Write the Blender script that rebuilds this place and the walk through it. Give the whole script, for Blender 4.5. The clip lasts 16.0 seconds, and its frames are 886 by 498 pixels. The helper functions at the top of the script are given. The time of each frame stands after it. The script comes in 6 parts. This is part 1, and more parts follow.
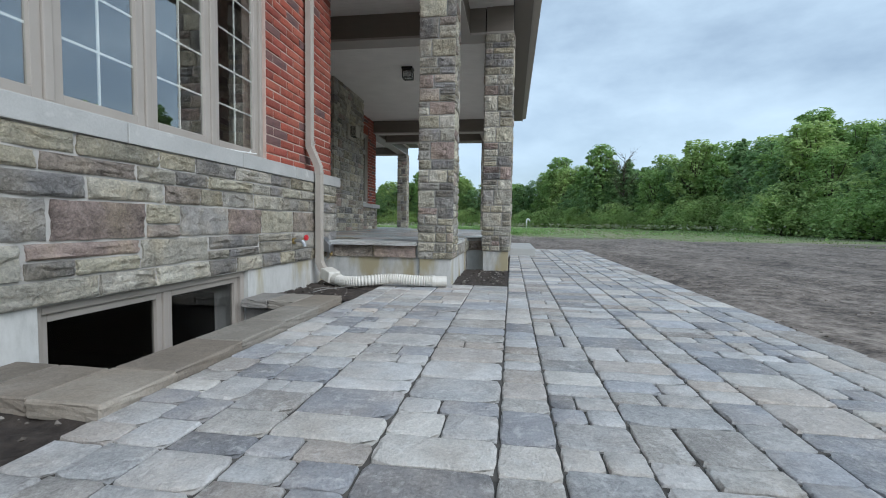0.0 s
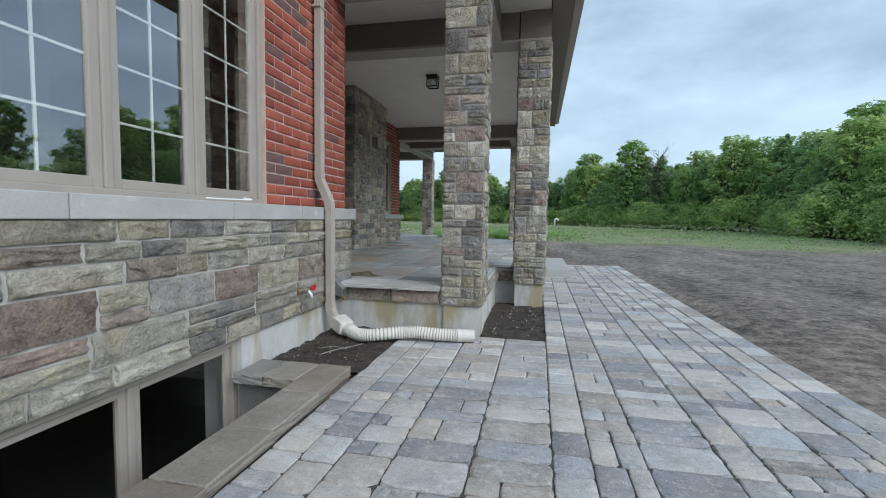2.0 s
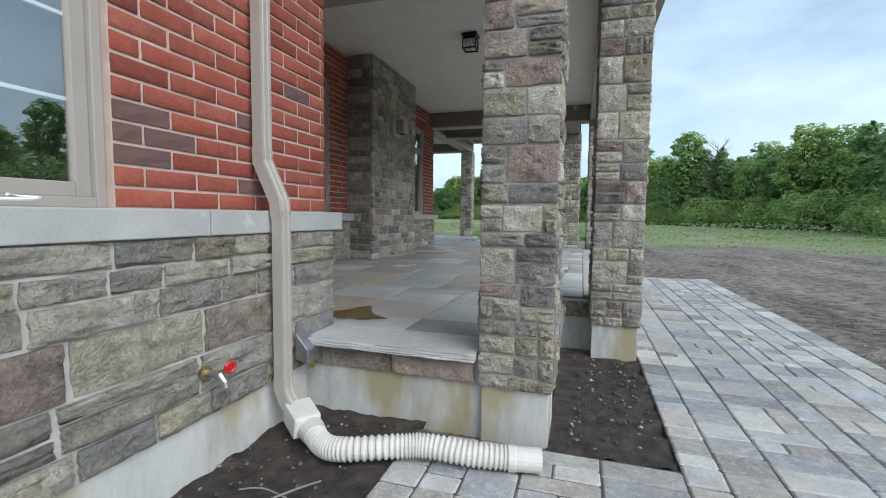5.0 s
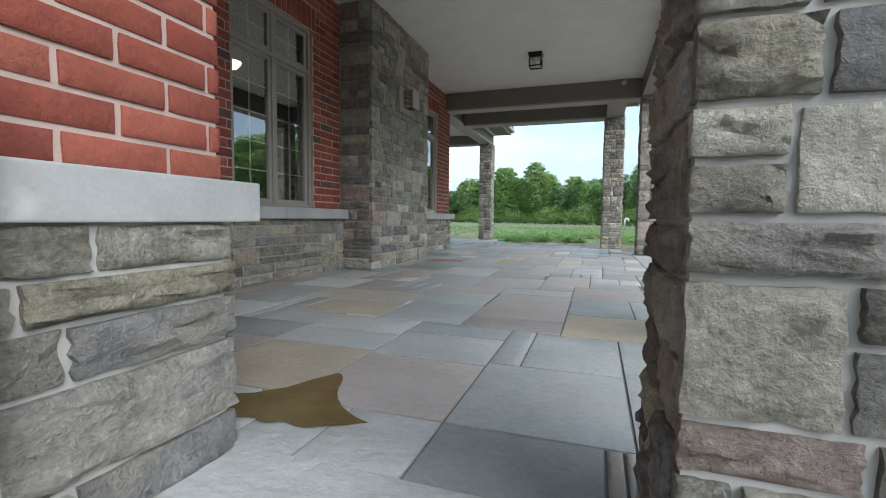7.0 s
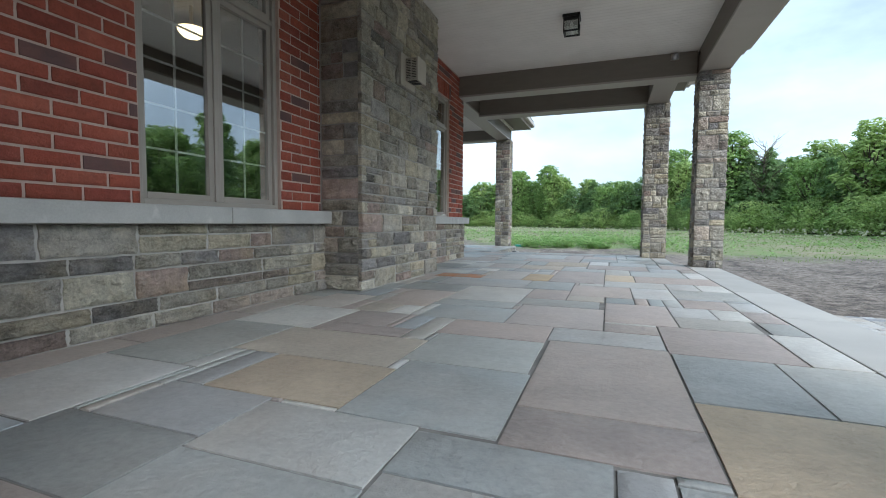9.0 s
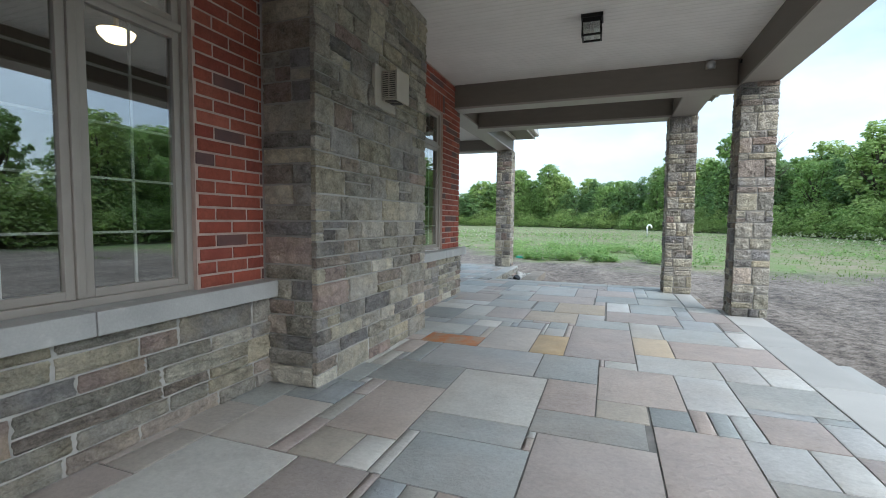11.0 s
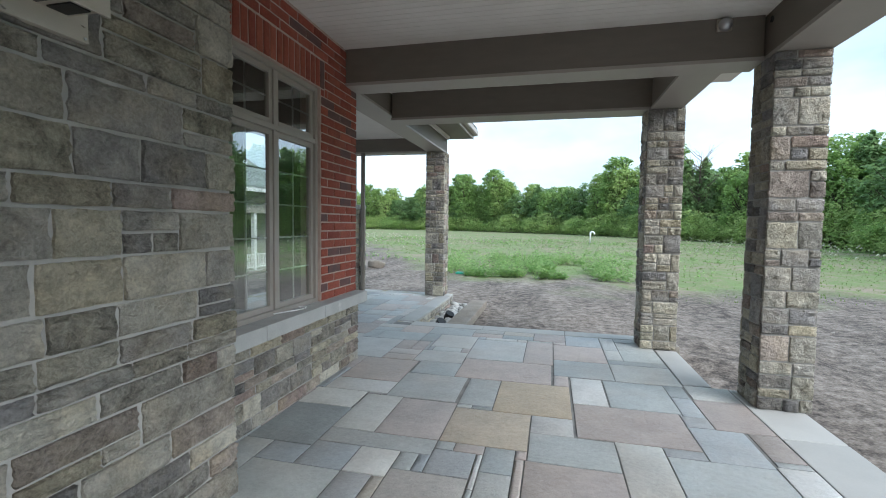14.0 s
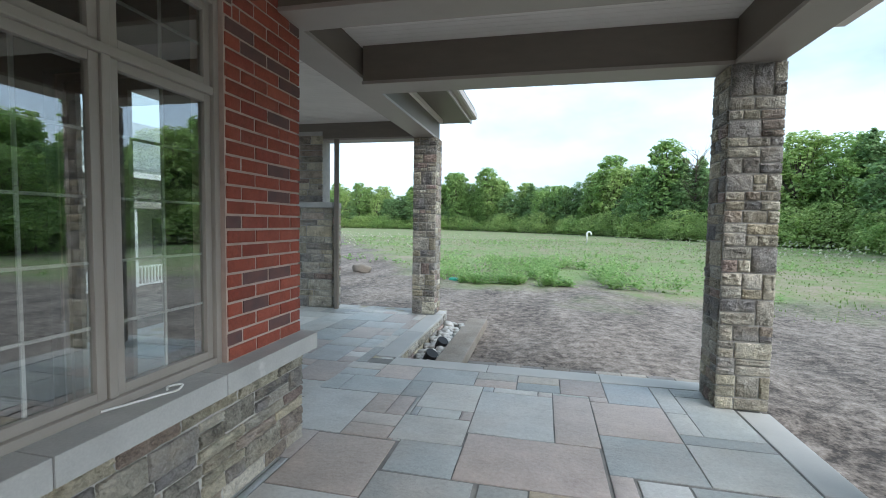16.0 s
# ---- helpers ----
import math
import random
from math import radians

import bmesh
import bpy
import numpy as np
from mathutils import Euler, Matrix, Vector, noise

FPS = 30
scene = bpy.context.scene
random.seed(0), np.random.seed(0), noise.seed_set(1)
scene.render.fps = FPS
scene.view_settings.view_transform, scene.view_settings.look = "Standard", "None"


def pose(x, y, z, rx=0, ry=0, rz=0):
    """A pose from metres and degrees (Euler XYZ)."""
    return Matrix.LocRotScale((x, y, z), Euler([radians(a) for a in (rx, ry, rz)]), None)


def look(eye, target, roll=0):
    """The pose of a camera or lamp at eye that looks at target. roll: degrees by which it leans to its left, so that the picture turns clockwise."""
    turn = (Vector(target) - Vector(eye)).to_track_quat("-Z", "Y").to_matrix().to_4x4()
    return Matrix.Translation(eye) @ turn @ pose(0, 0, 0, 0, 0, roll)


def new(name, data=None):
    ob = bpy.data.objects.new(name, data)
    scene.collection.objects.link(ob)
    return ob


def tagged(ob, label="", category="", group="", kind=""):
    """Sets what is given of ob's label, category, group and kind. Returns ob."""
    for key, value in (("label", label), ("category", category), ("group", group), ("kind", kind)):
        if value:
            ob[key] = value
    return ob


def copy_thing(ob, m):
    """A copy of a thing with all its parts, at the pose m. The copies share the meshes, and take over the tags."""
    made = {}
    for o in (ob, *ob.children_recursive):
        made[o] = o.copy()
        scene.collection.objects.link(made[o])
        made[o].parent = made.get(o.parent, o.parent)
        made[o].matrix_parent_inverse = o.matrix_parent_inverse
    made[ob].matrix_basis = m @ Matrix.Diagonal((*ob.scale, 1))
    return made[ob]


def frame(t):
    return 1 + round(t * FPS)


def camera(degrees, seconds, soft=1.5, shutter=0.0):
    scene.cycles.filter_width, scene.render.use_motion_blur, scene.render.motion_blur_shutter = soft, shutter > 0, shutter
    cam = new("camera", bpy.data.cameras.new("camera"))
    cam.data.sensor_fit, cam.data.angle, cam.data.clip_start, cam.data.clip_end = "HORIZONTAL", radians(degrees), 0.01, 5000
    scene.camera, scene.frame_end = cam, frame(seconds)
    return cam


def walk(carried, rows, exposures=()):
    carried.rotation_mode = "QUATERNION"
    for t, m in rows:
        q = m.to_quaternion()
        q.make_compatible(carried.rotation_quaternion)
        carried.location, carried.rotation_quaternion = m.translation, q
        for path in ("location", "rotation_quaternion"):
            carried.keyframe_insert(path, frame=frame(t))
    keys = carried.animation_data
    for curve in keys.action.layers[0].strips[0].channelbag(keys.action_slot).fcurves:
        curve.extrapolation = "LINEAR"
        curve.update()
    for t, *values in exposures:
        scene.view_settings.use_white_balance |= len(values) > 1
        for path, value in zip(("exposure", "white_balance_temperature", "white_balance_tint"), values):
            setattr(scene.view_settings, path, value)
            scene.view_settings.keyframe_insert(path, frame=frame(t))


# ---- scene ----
cam = camera(89.1, 16.0, soft=1.0)
PATH = [
    (0, (-0.745, 1.322, 0.932), (-1.044, 3.296, 0.816), 0.8),
    (0.5, (-0.83, 1.538, 1.072), (-1.151, 3.508, 0.953), 0.9),
    (1, (-0.882, 1.744, 1.216), (-1.219, 3.711, 1.091), 0.9),
    (1.5, (-0.896, 1.997, 1.401), (-1.273, 3.957, 1.269), 0.9),
    (2, (-0.916, 2.23, 1.55), (-1.327, 4.183, 1.414), 0.9),
    (2.5, (-0.981, 2.476, 1.722), (-1.404, 4.426, 1.583), 1.0),
    (3, (-1.013, 2.733, 1.805), (-1.452, 4.679, 1.665), 0.9),
    (3.5, (-1.01, 3.173, 1.723), (-1.482, 5.11, 1.573), 0.8),
    (4, (-1.091, 3.668, 1.7), (-1.61, 5.594, 1.546), 0.8),
    (4.2, (-1.155, 3.903, 1.696), (-1.698, 5.822, 1.539), 0.9),
    (6.3, (-2.049, 6.464, 1.555), (-2.655, 8.365, 1.417), 0.8),
    (6.5, (-2.141, 6.686, 1.543), (-2.75, 8.586, 1.404), 0.9),
    (7, (-2.33, 7.204, 1.532), (-2.972, 9.093, 1.397), 0.6),
    (7.5, (-2.591, 7.729, 1.488), (-3.25, 9.612, 1.354), 0.7),
    (8, (-2.782, 8.168, 1.489), (-3.45, 10.049, 1.363), 0.7),
    (8.5, (-2.911, 8.629, 1.437), (-3.593, 10.506, 1.313), 0.6),
    (9, (-2.994, 9.07, 1.534), (-3.686, 10.943, 1.417), 0.4),
    (9.2, (-3.038, 9.191, 1.616), (-3.728, 11.065, 1.509), 0.5),
    (11.3, (-3.426, 10.885, 2.37), (-4.115, 12.757, 2.24), 0.6),
    (11.5, (-3.44, 11.089, 2.426), (-4.123, 12.965, 2.299), 0.6),
    (12, (-3.499, 11.629, 2.552), (-4.142, 13.518, 2.424), 0.6),
    (12.5, (-3.512, 12.198, 2.652), (-4.103, 14.105, 2.531), 0.6),
    (13, (-3.583, 12.777, 2.71), (-4.117, 14.7, 2.589), 0.7),
    (13.5, (-3.657, 13.352, 2.717), (-4.148, 15.287, 2.598), 0.8),
    (14, (-3.698, 13.951, 2.722), (-4.165, 15.893, 2.61), 0.8),
    (14.5, (-3.84, 14.541, 2.729), (-4.293, 16.485, 2.617), 0.9),
    (15, (-3.953, 15.13, 2.75), (-4.399, 17.077, 2.638), 0.9),
    (15.5, (-4.083, 15.717, 2.784), (-4.515, 17.667, 2.673), 0.9),
    (16, (-4.241, 16.287, 2.8), (-4.674, 18.236, 2.684), 0.9),
]
walk(cam, [(t, look(eye, target, roll)) for t, eye, target, roll in PATH],
     [(0, 0.40, 5870, 10), (4, 0.52, 5940, 10), (6.5, 0.84, 5950, 10), (8, 0.95, 5900, 10), (12, 1.14, 5920, 10), (16, 1.14, 5920, 10)])


# ---- world, sun, exposure ----
world = bpy.data.worlds.new("overcast_sky")
scene.world = world
world.use_nodes = True
wn, wl = world.node_tree.nodes, world.node_tree.links
wn.clear()
sky = wn.new("ShaderNodeTexSky")
sky.sky_type, sky.sun_disc = "NISHITA", False
sky.sun_elevation, sky.sun_rotation = radians(34), radians(124)
sky.air_density, sky.dust_density, sky.ozone_density = 1.0, 1.5, 1.0
co = wn.new("ShaderNodeTexCoord")
mp = wn.new("ShaderNodeMapping")
mp.inputs["Scale"].default_value = (1.0, 1.0, 2.4)
cl = wn.new("ShaderNodeTexNoise")
cl.inputs["Scale"].default_value, cl.inputs["Detail"].default_value, cl.inputs["Roughness"].default_value = 2.0, 7.0, 0.55
cr = wn.new("ShaderNodeValToRGB")
cr.color_ramp.elements[0].position, cr.color_ramp.elements[1].position = 0.36, 0.66
cr.color_ramp.elements[0].color, cr.color_ramp.elements[1].color = (0.36, 0.36, 0.36, 1), (0.95, 0.93, 0.93, 1)
mixw = wn.new("ShaderNodeMix")
mixw.data_type = "RGBA"
mixw.inputs["B"].default_value = (7.8, 9.4, 10.3, 1)
bg = wn.new("ShaderNodeBackground")
bg.inputs["Strength"].default_value = 0.078
out = wn.new("ShaderNodeOutputWorld")
wl.new(co.outputs["Generated"], mp.inputs["Vector"])
wl.new(mp.outputs["Vector"], cl.inputs["Vector"])
wl.new(cl.outputs["Fac"], cr.inputs["Fac"])
wl.new(cr.outputs["Color"], mixw.inputs["Factor"])
wl.new(sky.outputs["Color"], mixw.inputs["A"])
wl.new(mixw.outputs["Result"], bg.inputs["Color"])
wl.new(bg.outputs["Background"], out.inputs["Surface"])

sun = new("sun", bpy.data.lights.new("sun", "SUN"))
sun.data.energy, sun.data.angle, sun.data.color = 1.9, radians(50), (1.0, 0.975, 0.94)
sun.matrix_world = look((22, -15, 18), (0, 0, 0))


# ---- materials ----
def mat(name, colors, rough=0.8, metal=0.0, scale=6.0, grain=90.0, bump=0.25, dist=0.006, spread=0.0, stain=None, contrast=0.5, ior=1.45, stretch=None, relief=0.0, speck=0.35):
    """A surface whose base colour wanders between colours at a large and a small scale, with its own shade per piece, and fine relief."""
    m = bpy.data.materials.new(name)
    m.use_nodes = True
    n, l = m.node_tree.nodes, m.node_tree.links
    b = n["Principled BSDF"]
    b.inputs["Metallic"].default_value, b.inputs["IOR"].default_value = metal, ior
    geo = n.new("ShaderNodeNewGeometry")
    vec = geo.outputs["Position"]
    if stretch:
        mpn = n.new("ShaderNodeMapping")
        mpn.inputs["Scale"].default_value = stretch
        l.new(vec, mpn.inputs["Vector"])
        vec = mpn.outputs["Vector"]
    info = n.new("ShaderNodeObjectInfo")
    off = n.new("ShaderNodeVectorMath")
    off.operation = "MULTIPLY_ADD"
    off.inputs[1].default_value = (7.3, 3.1, 5.7)
    l.new(info.outputs["Random"], off.inputs[0])
    l.new(vec, off.inputs[2])
    vec = off.outputs["Vector"]
    big = n.new("ShaderNodeTexNoise")
    big.inputs["Scale"].default_value, big.inputs["Detail"].default_value = scale, 6.0
    fine = n.new("ShaderNodeTexNoise")
    fine.inputs["Scale"].default_value, fine.inputs["Detail"].default_value, fine.inputs["Roughness"].default_value = grain, 8.0, 0.7
    for q in (big, fine):
        l.new(vec, q.inputs["Vector"])
    add = n.new("ShaderNodeMath")
    add.operation = "MULTIPLY_ADD"
    add.inputs[1].default_value = speck
    l.new(fine.outputs["Fac"], add.inputs[0])
    l.new(big.outputs["Fac"], add.inputs[2])
    val = add.outputs[0]
    if spread:
        isl = n.new("ShaderNodeMath")
        isl.operation = "ADD"
        l.new(info.outputs["Random"], isl.inputs[0])
        l.new(geo.outputs["Random Per Island"], isl.inputs[1])
        fr = n.new("ShaderNodeMath")
        fr.operation = "FRACT"
        l.new(isl.outputs[0], fr.inputs[0])
        sp = n.new("ShaderNodeMath")
        sp.operation = "MULTIPLY_ADD"
        sp.inputs[1].default_value = spread
        l.new(fr.outputs[0], sp.inputs[0])
        l.new(val, sp.inputs[2])
        val = sp.outputs[0]
    ramp = n.new("ShaderNodeValToRGB")
    mean = 0.5 + speck * 0.5 + spread / 2
    lo, hi = mean - contrast * 0.5 - spread * 0.42, mean + contrast * 0.5 + spread * 0.42
    mr = n.new("ShaderNodeMapRange")
    mr.inputs["From Min"].default_value, mr.inputs["From Max"].default_value = lo, hi
    l.new(val, mr.inputs["Value"])
    l.new(mr.outputs["Result"], ramp.inputs["Fac"])
    els = ramp.color_ramp.elements
    while len(els) < len(colors):
        els.new(0.5)
    for i, c in enumerate(colors):
        els[i].position, els[i].color = i / (len(colors) - 1), (*c, 1)
    col = ramp.outputs["Color"]
    if stain:
        st = n.new("ShaderNodeTexNoise")
        st.inputs["Scale"].default_value, st.inputs["Detail"].default_value = stain[1], 5.0
        l.new(vec, st.inputs["Vector"])
        sr = n.new("ShaderNodeMapRange")
        sr.inputs["From Min"].default_value, sr.inputs["From Max"].default_value = stain[2], stain[2] + 0.12
        l.new(st.outputs["Fac"], sr.inputs["Value"])
        mx = n.new("ShaderNodeMix")
        mx.data_type = "RGBA"
        mx.inputs["B"].default_value = (*stain[0], 1)
        l.new(sr.outputs["Result"], mx.inputs["Factor"])
        l.new(col, mx.inputs["A"])
        col = mx.outputs["Result"]
    l.new(col, b.inputs["Base Color"])
    rr = n.new("ShaderNodeMapRange")
    rr.inputs["To Min"].default_value, rr.inputs["To Max"].default_value = max(0.03, rough - 0.12), min(1, rough + 0.1)
    l.new(big.outputs["Fac"], rr.inputs["Value"])
    l.new(rr.outputs["Result"], b.inputs["Roughness"])
    if bump:
        bp = n.new("ShaderNodeBump")
        bp.inputs["Strength"].default_value, bp.inputs["Distance"].default_value = bump, dist
        height = add.outputs[0]
        if relief:
            rl = n.new("ShaderNodeTexNoise")
            rl.inputs["Scale"].default_value, rl.inputs["Detail"].default_value, rl.inputs["Roughness"].default_value = relief, 9.0, 0.68
            l.new(vec, rl.inputs["Vector"])
            height = rl.outputs["Fac"]
        l.new(height, bp.inputs["Height"])
        l.new(bp.outputs["Normal"], b.inputs["Normal"])
    return m


def hewn(name, palette, rough=0.9, vary=0.35, scale=4.0, grain=40.0, relief=14.0, bump=0.9, dist=0.03, tint=(0.4, 0.36, 0.26), tints=0.25, stretch=(1, 1, 1), dust=None):
    """Pieces that each take one colour of the palette, mottled at two scales, tinted in patches, with a rough face."""
    m = bpy.data.materials.new(name)
    m.use_nodes = True
    n, l = m.node_tree.nodes, m.node_tree.links
    b = n["Principled BSDF"]
    geo, info = n.new("ShaderNodeNewGeometry"), n.new("ShaderNodeObjectInfo")

    def calc(op, *args):
        q = n.new("ShaderNodeMath")
        q.operation = op
        for i, v in enumerate(args):
            if isinstance(v, (int, float)):
                q.inputs[i].default_value = v
            else:
                l.new(v, q.inputs[i])
        return q.outputs[0]

    mp_ = n.new("ShaderNodeMapping")
    mp_.inputs["Scale"].default_value = stretch
    l.new(geo.outputs["Position"], mp_.inputs["Vector"])
    rnd_ = calc("FRACT", calc("ADD", info.outputs["Random"], geo.outputs["Random Per Island"]))
    off = n.new("ShaderNodeVectorMath")
    off.operation = "MULTIPLY_ADD"
    off.inputs[1].default_value = (17.3, 13.1, 15.7)
    l.new(rnd_, off.inputs[0])
    l.new(mp_.outputs["Vector"], off.inputs[2])

    def noise_(sc, detail=6.0, ro=0.6):
        q = n.new("ShaderNodeTexNoise")
        q.inputs["Scale"].default_value, q.inputs["Detail"].default_value, q.inputs["Roughness"].default_value = sc, detail, ro
        l.new(off.outputs["Vector"], q.inputs["Vector"])
        return q.outputs["Fac"]

    big, fine, rel = noise_(scale), noise_(grain, 8.0, 0.7), noise_(relief, 10.0, 0.66)
    ramp = n.new("ShaderNodeValToRGB")
    ramp.color_ramp.interpolation = "CONSTANT"
    els = ramp.color_ramp.elements
    while len(els) < len(palette):
        els.new(0.5)
    for i, c in enumerate(palette):
        els[i].position, els[i].color = i / len(palette), (*c, 1)
    l.new(rnd_, ramp.inputs["Fac"])
    # a second random number shades each piece a little
    second = calc("FRACT", calc("MULTIPLY", rnd_, 37.7))
    mixed = n.new("ShaderNodeMix")
    mixed.data_type = "RGBA"
    mixed.inputs["B"].default_value = (*tint, 1)
    fac_ = n.new("ShaderNodeMapRange")
    fac_.inputs["From Min"].default_value, fac_.inputs["From Max"].default_value, fac_.inputs["To Max"].default_value = 0.45, 0.72, tints
    l.new(noise_(scale * 0.55, 5.0, 0.55), fac_.inputs["Value"])
    l.new(fac_.outputs["Result"], mixed.inputs["Factor"])
    l.new(ramp.outputs["Color"], mixed.inputs["A"])
    col = mixed.outputs["Result"]
    amount = calc("ADD", calc("MULTIPLY", calc("SUBTRACT", big, 0.5), 2.0 * vary), calc("ADD", calc("MULTIPLY", calc("SUBTRACT", fine, 0.5), 2.6 * vary), calc("MULTIPLY", calc("SUBTRACT", second, 0.5), vary)))
    # hollows of the bump relief are darkened in the colour, as shade in creases
    amount = calc("ADD", amount, calc("MULTIPLY", calc("SUBTRACT", rel, 0.5), 1.6 * vary))
    gain = calc("MAXIMUM", calc("ADD", amount, 1.0), 0.25)
    mul = n.new("ShaderNodeVectorMath")
    mul.operation = "SCALE"
    l.new(col, mul.inputs[0])
    l.new(gain, mul.inputs["Scale"])
    col = mul.outputs["Vector"]
    if dust:
        dm = n.new("ShaderNodeMix")
        dm.data_type = "RGBA"
        dm.inputs["B"].default_value = (*dust[0], 1)
        dr = n.new("ShaderNodeMapRange")
        dr.inputs["From Min"].default_value, dr.inputs["From Max"].default_value, dr.inputs["To Max"].default_value = dust[2], dust[2] + 0.16, dust[3]
        l.new(noise_(dust[1], 9.0, 0.72), dr.inputs["Value"])
        l.new(dr.outputs["Result"], dm.inputs["Factor"])
        l.new(col, dm.inputs["A"])
        col = dm.outputs["Result"]
    l.new(col, b.inputs["Base Color"])
    l.new(calc("ADD", calc("MULTIPLY", big, 0.25), rough - 0.14), b.inputs["Roughness"])
    bp = n.new("ShaderNodeBump")
    bp.inputs["Strength"].default_value, bp.inputs["Distance"].default_value = bump, dist
    l.new(calc("ADD", rel, calc("MULTIPLY", fine, 0.35)), bp.inputs["Height"])
    l.new(bp.outputs["Normal"], b.inputs["Normal"])
    return m


STONE = hewn("split_face_stone", [(0.37, 0.35, 0.295), (0.45, 0.42, 0.325), (0.23, 0.222, 0.212), (0.41, 0.385, 0.32), (0.47, 0.445, 0.36), (0.35, 0.275, 0.24), (0.32, 0.305, 0.28), (0.44, 0.40, 0.30), (0.39, 0.37, 0.325), (0.28, 0.27, 0.26), (0.50, 0.475, 0.40), (0.38, 0.325, 0.275), (0.43, 0.405, 0.345)],
             rough=0.92, vary=0.6, scale=4.5, grain=45, relief=9, bump=1.0, dist=0.09, tint=(0.42, 0.345, 0.21), tints=0.45, dust=((0.54, 0.52, 0.47), 8, 0.60, 0.6))
BRICK = hewn("red_clay_brick", [(0.27, 0.064, 0.040), (0.31, 0.080, 0.050), (0.285, 0.070, 0.043), (0.245, 0.058, 0.040), (0.325, 0.092, 0.058), (0.295, 0.074, 0.045)], rough=0.93, vary=0.3, scale=5, grain=70, relief=20, bump=0.8, dist=0.016,
             tint=(0.42, 0.16, 0.11), tints=0.25, dust=((0.42, 0.17, 0.12), 16, 0.62, 0.3))
DARKBRICK = mat("dark_flashed_brick", [(0.105, 0.068, 0.068), (0.180, 0.090, 0.078)], rough=0.9, scale=6, grain=70, bump=0.5, dist=0.008)
MORTAR = mat("grey_mortar", [(0.36, 0.35, 0.325), (0.50, 0.48, 0.44)], rough=0.95, scale=7, grain=120, bump=0.5)
REDMORTAR = mat("pinkish_brick_mortar", [(0.42, 0.31, 0.26), (0.56, 0.44, 0.38)], rough=0.95, scale=7, grain=120, bump=0.4)
CONCRETE = mat("foundation_concrete", [(0.36, 0.36, 0.34), (0.50, 0.50, 0.475), (0.58, 0.58, 0.56)], rough=0.9, scale=1.8, grain=14, bump=0.4, dist=0.008, stain=((0.36, 0.315, 0.20), 2.2, 0.53), speck=0.8, stretch=(1, 1, 0.35))
PAVER = hewn("tumbled_paver", [(0.31, 0.32, 0.335), (0.40, 0.405, 0.40), (0.45, 0.435, 0.405), (0.36, 0.37, 0.385), (0.48, 0.465, 0.43), (0.42, 0.385, 0.345), (0.27, 0.275, 0.285), (0.47, 0.47, 0.46), (0.42, 0.415, 0.40), (0.38, 0.355, 0.325), (0.44, 0.43, 0.41)],
             rough=0.88, vary=0.42, scale=5, grain=80, relief=22, bump=0.9, dist=0.018, tint=(0.40, 0.35, 0.29), tints=0.5, dust=((0.62, 0.62, 0.61), 11, 0.54, 0.6))
FLAGTONES = {"mixed": [(0.33, 0.345, 0.33), (0.40, 0.375, 0.34), (0.36, 0.375, 0.355), (0.30, 0.325, 0.335), (0.42, 0.385, 0.325), (0.38, 0.385, 0.36), (0.35, 0.315, 0.29), (0.44, 0.44, 0.41), (0.29, 0.30, 0.30)],
             "brown": [(0.36, 0.31, 0.28), (0.34, 0.30, 0.275), (0.38, 0.335, 0.30)],
             "blue": [(0.345, 0.365, 0.355), (0.385, 0.395, 0.38), (0.315, 0.34, 0.335)],
             "dark": [(0.25, 0.27, 0.265), (0.28, 0.295, 0.285)],
             "pale": [(0.48, 0.48, 0.45), (0.45, 0.455, 0.44)],
             "ochre": [(0.42, 0.35, 0.25), (0.40, 0.345, 0.265)]}
FLAGMATS = {k_: hewn(k_ + "_natural_cleft_flagstone", [tuple(1.13 * q for q in c) for c in v_], rough=0.54, vary=0.26, scale=1.6, grain=26, relief=3.4, bump=0.65, dist=0.045, tint=(0.40, 0.33, 0.26), tints=0.35, stretch=(1.0, 1.12, 1.0), dust=((0.56, 0.55, 0.52), 5, 0.62, 0.35)) for k_, v_ in FLAGTONES.items()}
FLAG = FLAGMATS["mixed"]
RUST = mat("rust_coloured_flagstone", [(0.25, 0.16, 0.10), (0.42, 0.16, 0.05), (0.36, 0.25, 0.17), (0.40, 0.18, 0.07)], rough=0.6, scale=4, grain=24, bump=0.3)
OCHRE = FLAGMATS["ochre"]
LIMESTONE = mat("sawn_limestone", [(0.36, 0.36, 0.345), (0.46, 0.46, 0.44)], rough=0.8, scale=3, grain=60, bump=0.3, dist=0.004, stain=((0.54, 0.54, 0.51), 5, 0.62), speck=0.8)
COPING = mat("porch_edge_stone", [(0.375, 0.375, 0.356), (0.550, 0.544, 0.512)], rough=0.75, scale=1.5, grain=50, bump=0.25, dist=0.006, spread=0.5)
SAND = mat("joint_sand", [(0.06, 0.055, 0.048), (0.14, 0.13, 0.115)], rough=1.0, scale=8, grain=80, bump=0.5)
JOINT = mat("dark_flagstone_grout", [(0.13, 0.13, 0.122), (0.26, 0.255, 0.24)], rough=0.95, scale=5, grain=80, bump=0.4)
SOIL = mat("dark_moist_topsoil", [(0.016, 0.013, 0.012), (0.058, 0.047, 0.039), (0.098, 0.081, 0.068)], rough=1.0, scale=9, grain=45, bump=1.0, dist=0.05, contrast=0.6)
GROUND = bpy.data.materials.new("soil_and_field")
CLAD = mat("taupe_painted_cladding", [(0.158, 0.138, 0.113), (0.186, 0.162, 0.134)], rough=0.55, scale=3, grain=60, bump=0.05, stretch=(1, 1, 4))
SOFFIT = mat("cream_vinyl_soffit", [(0.700, 0.665, 0.616), (0.784, 0.749, 0.700)], rough=0.6, scale=2, grain=60, bump=0.05)
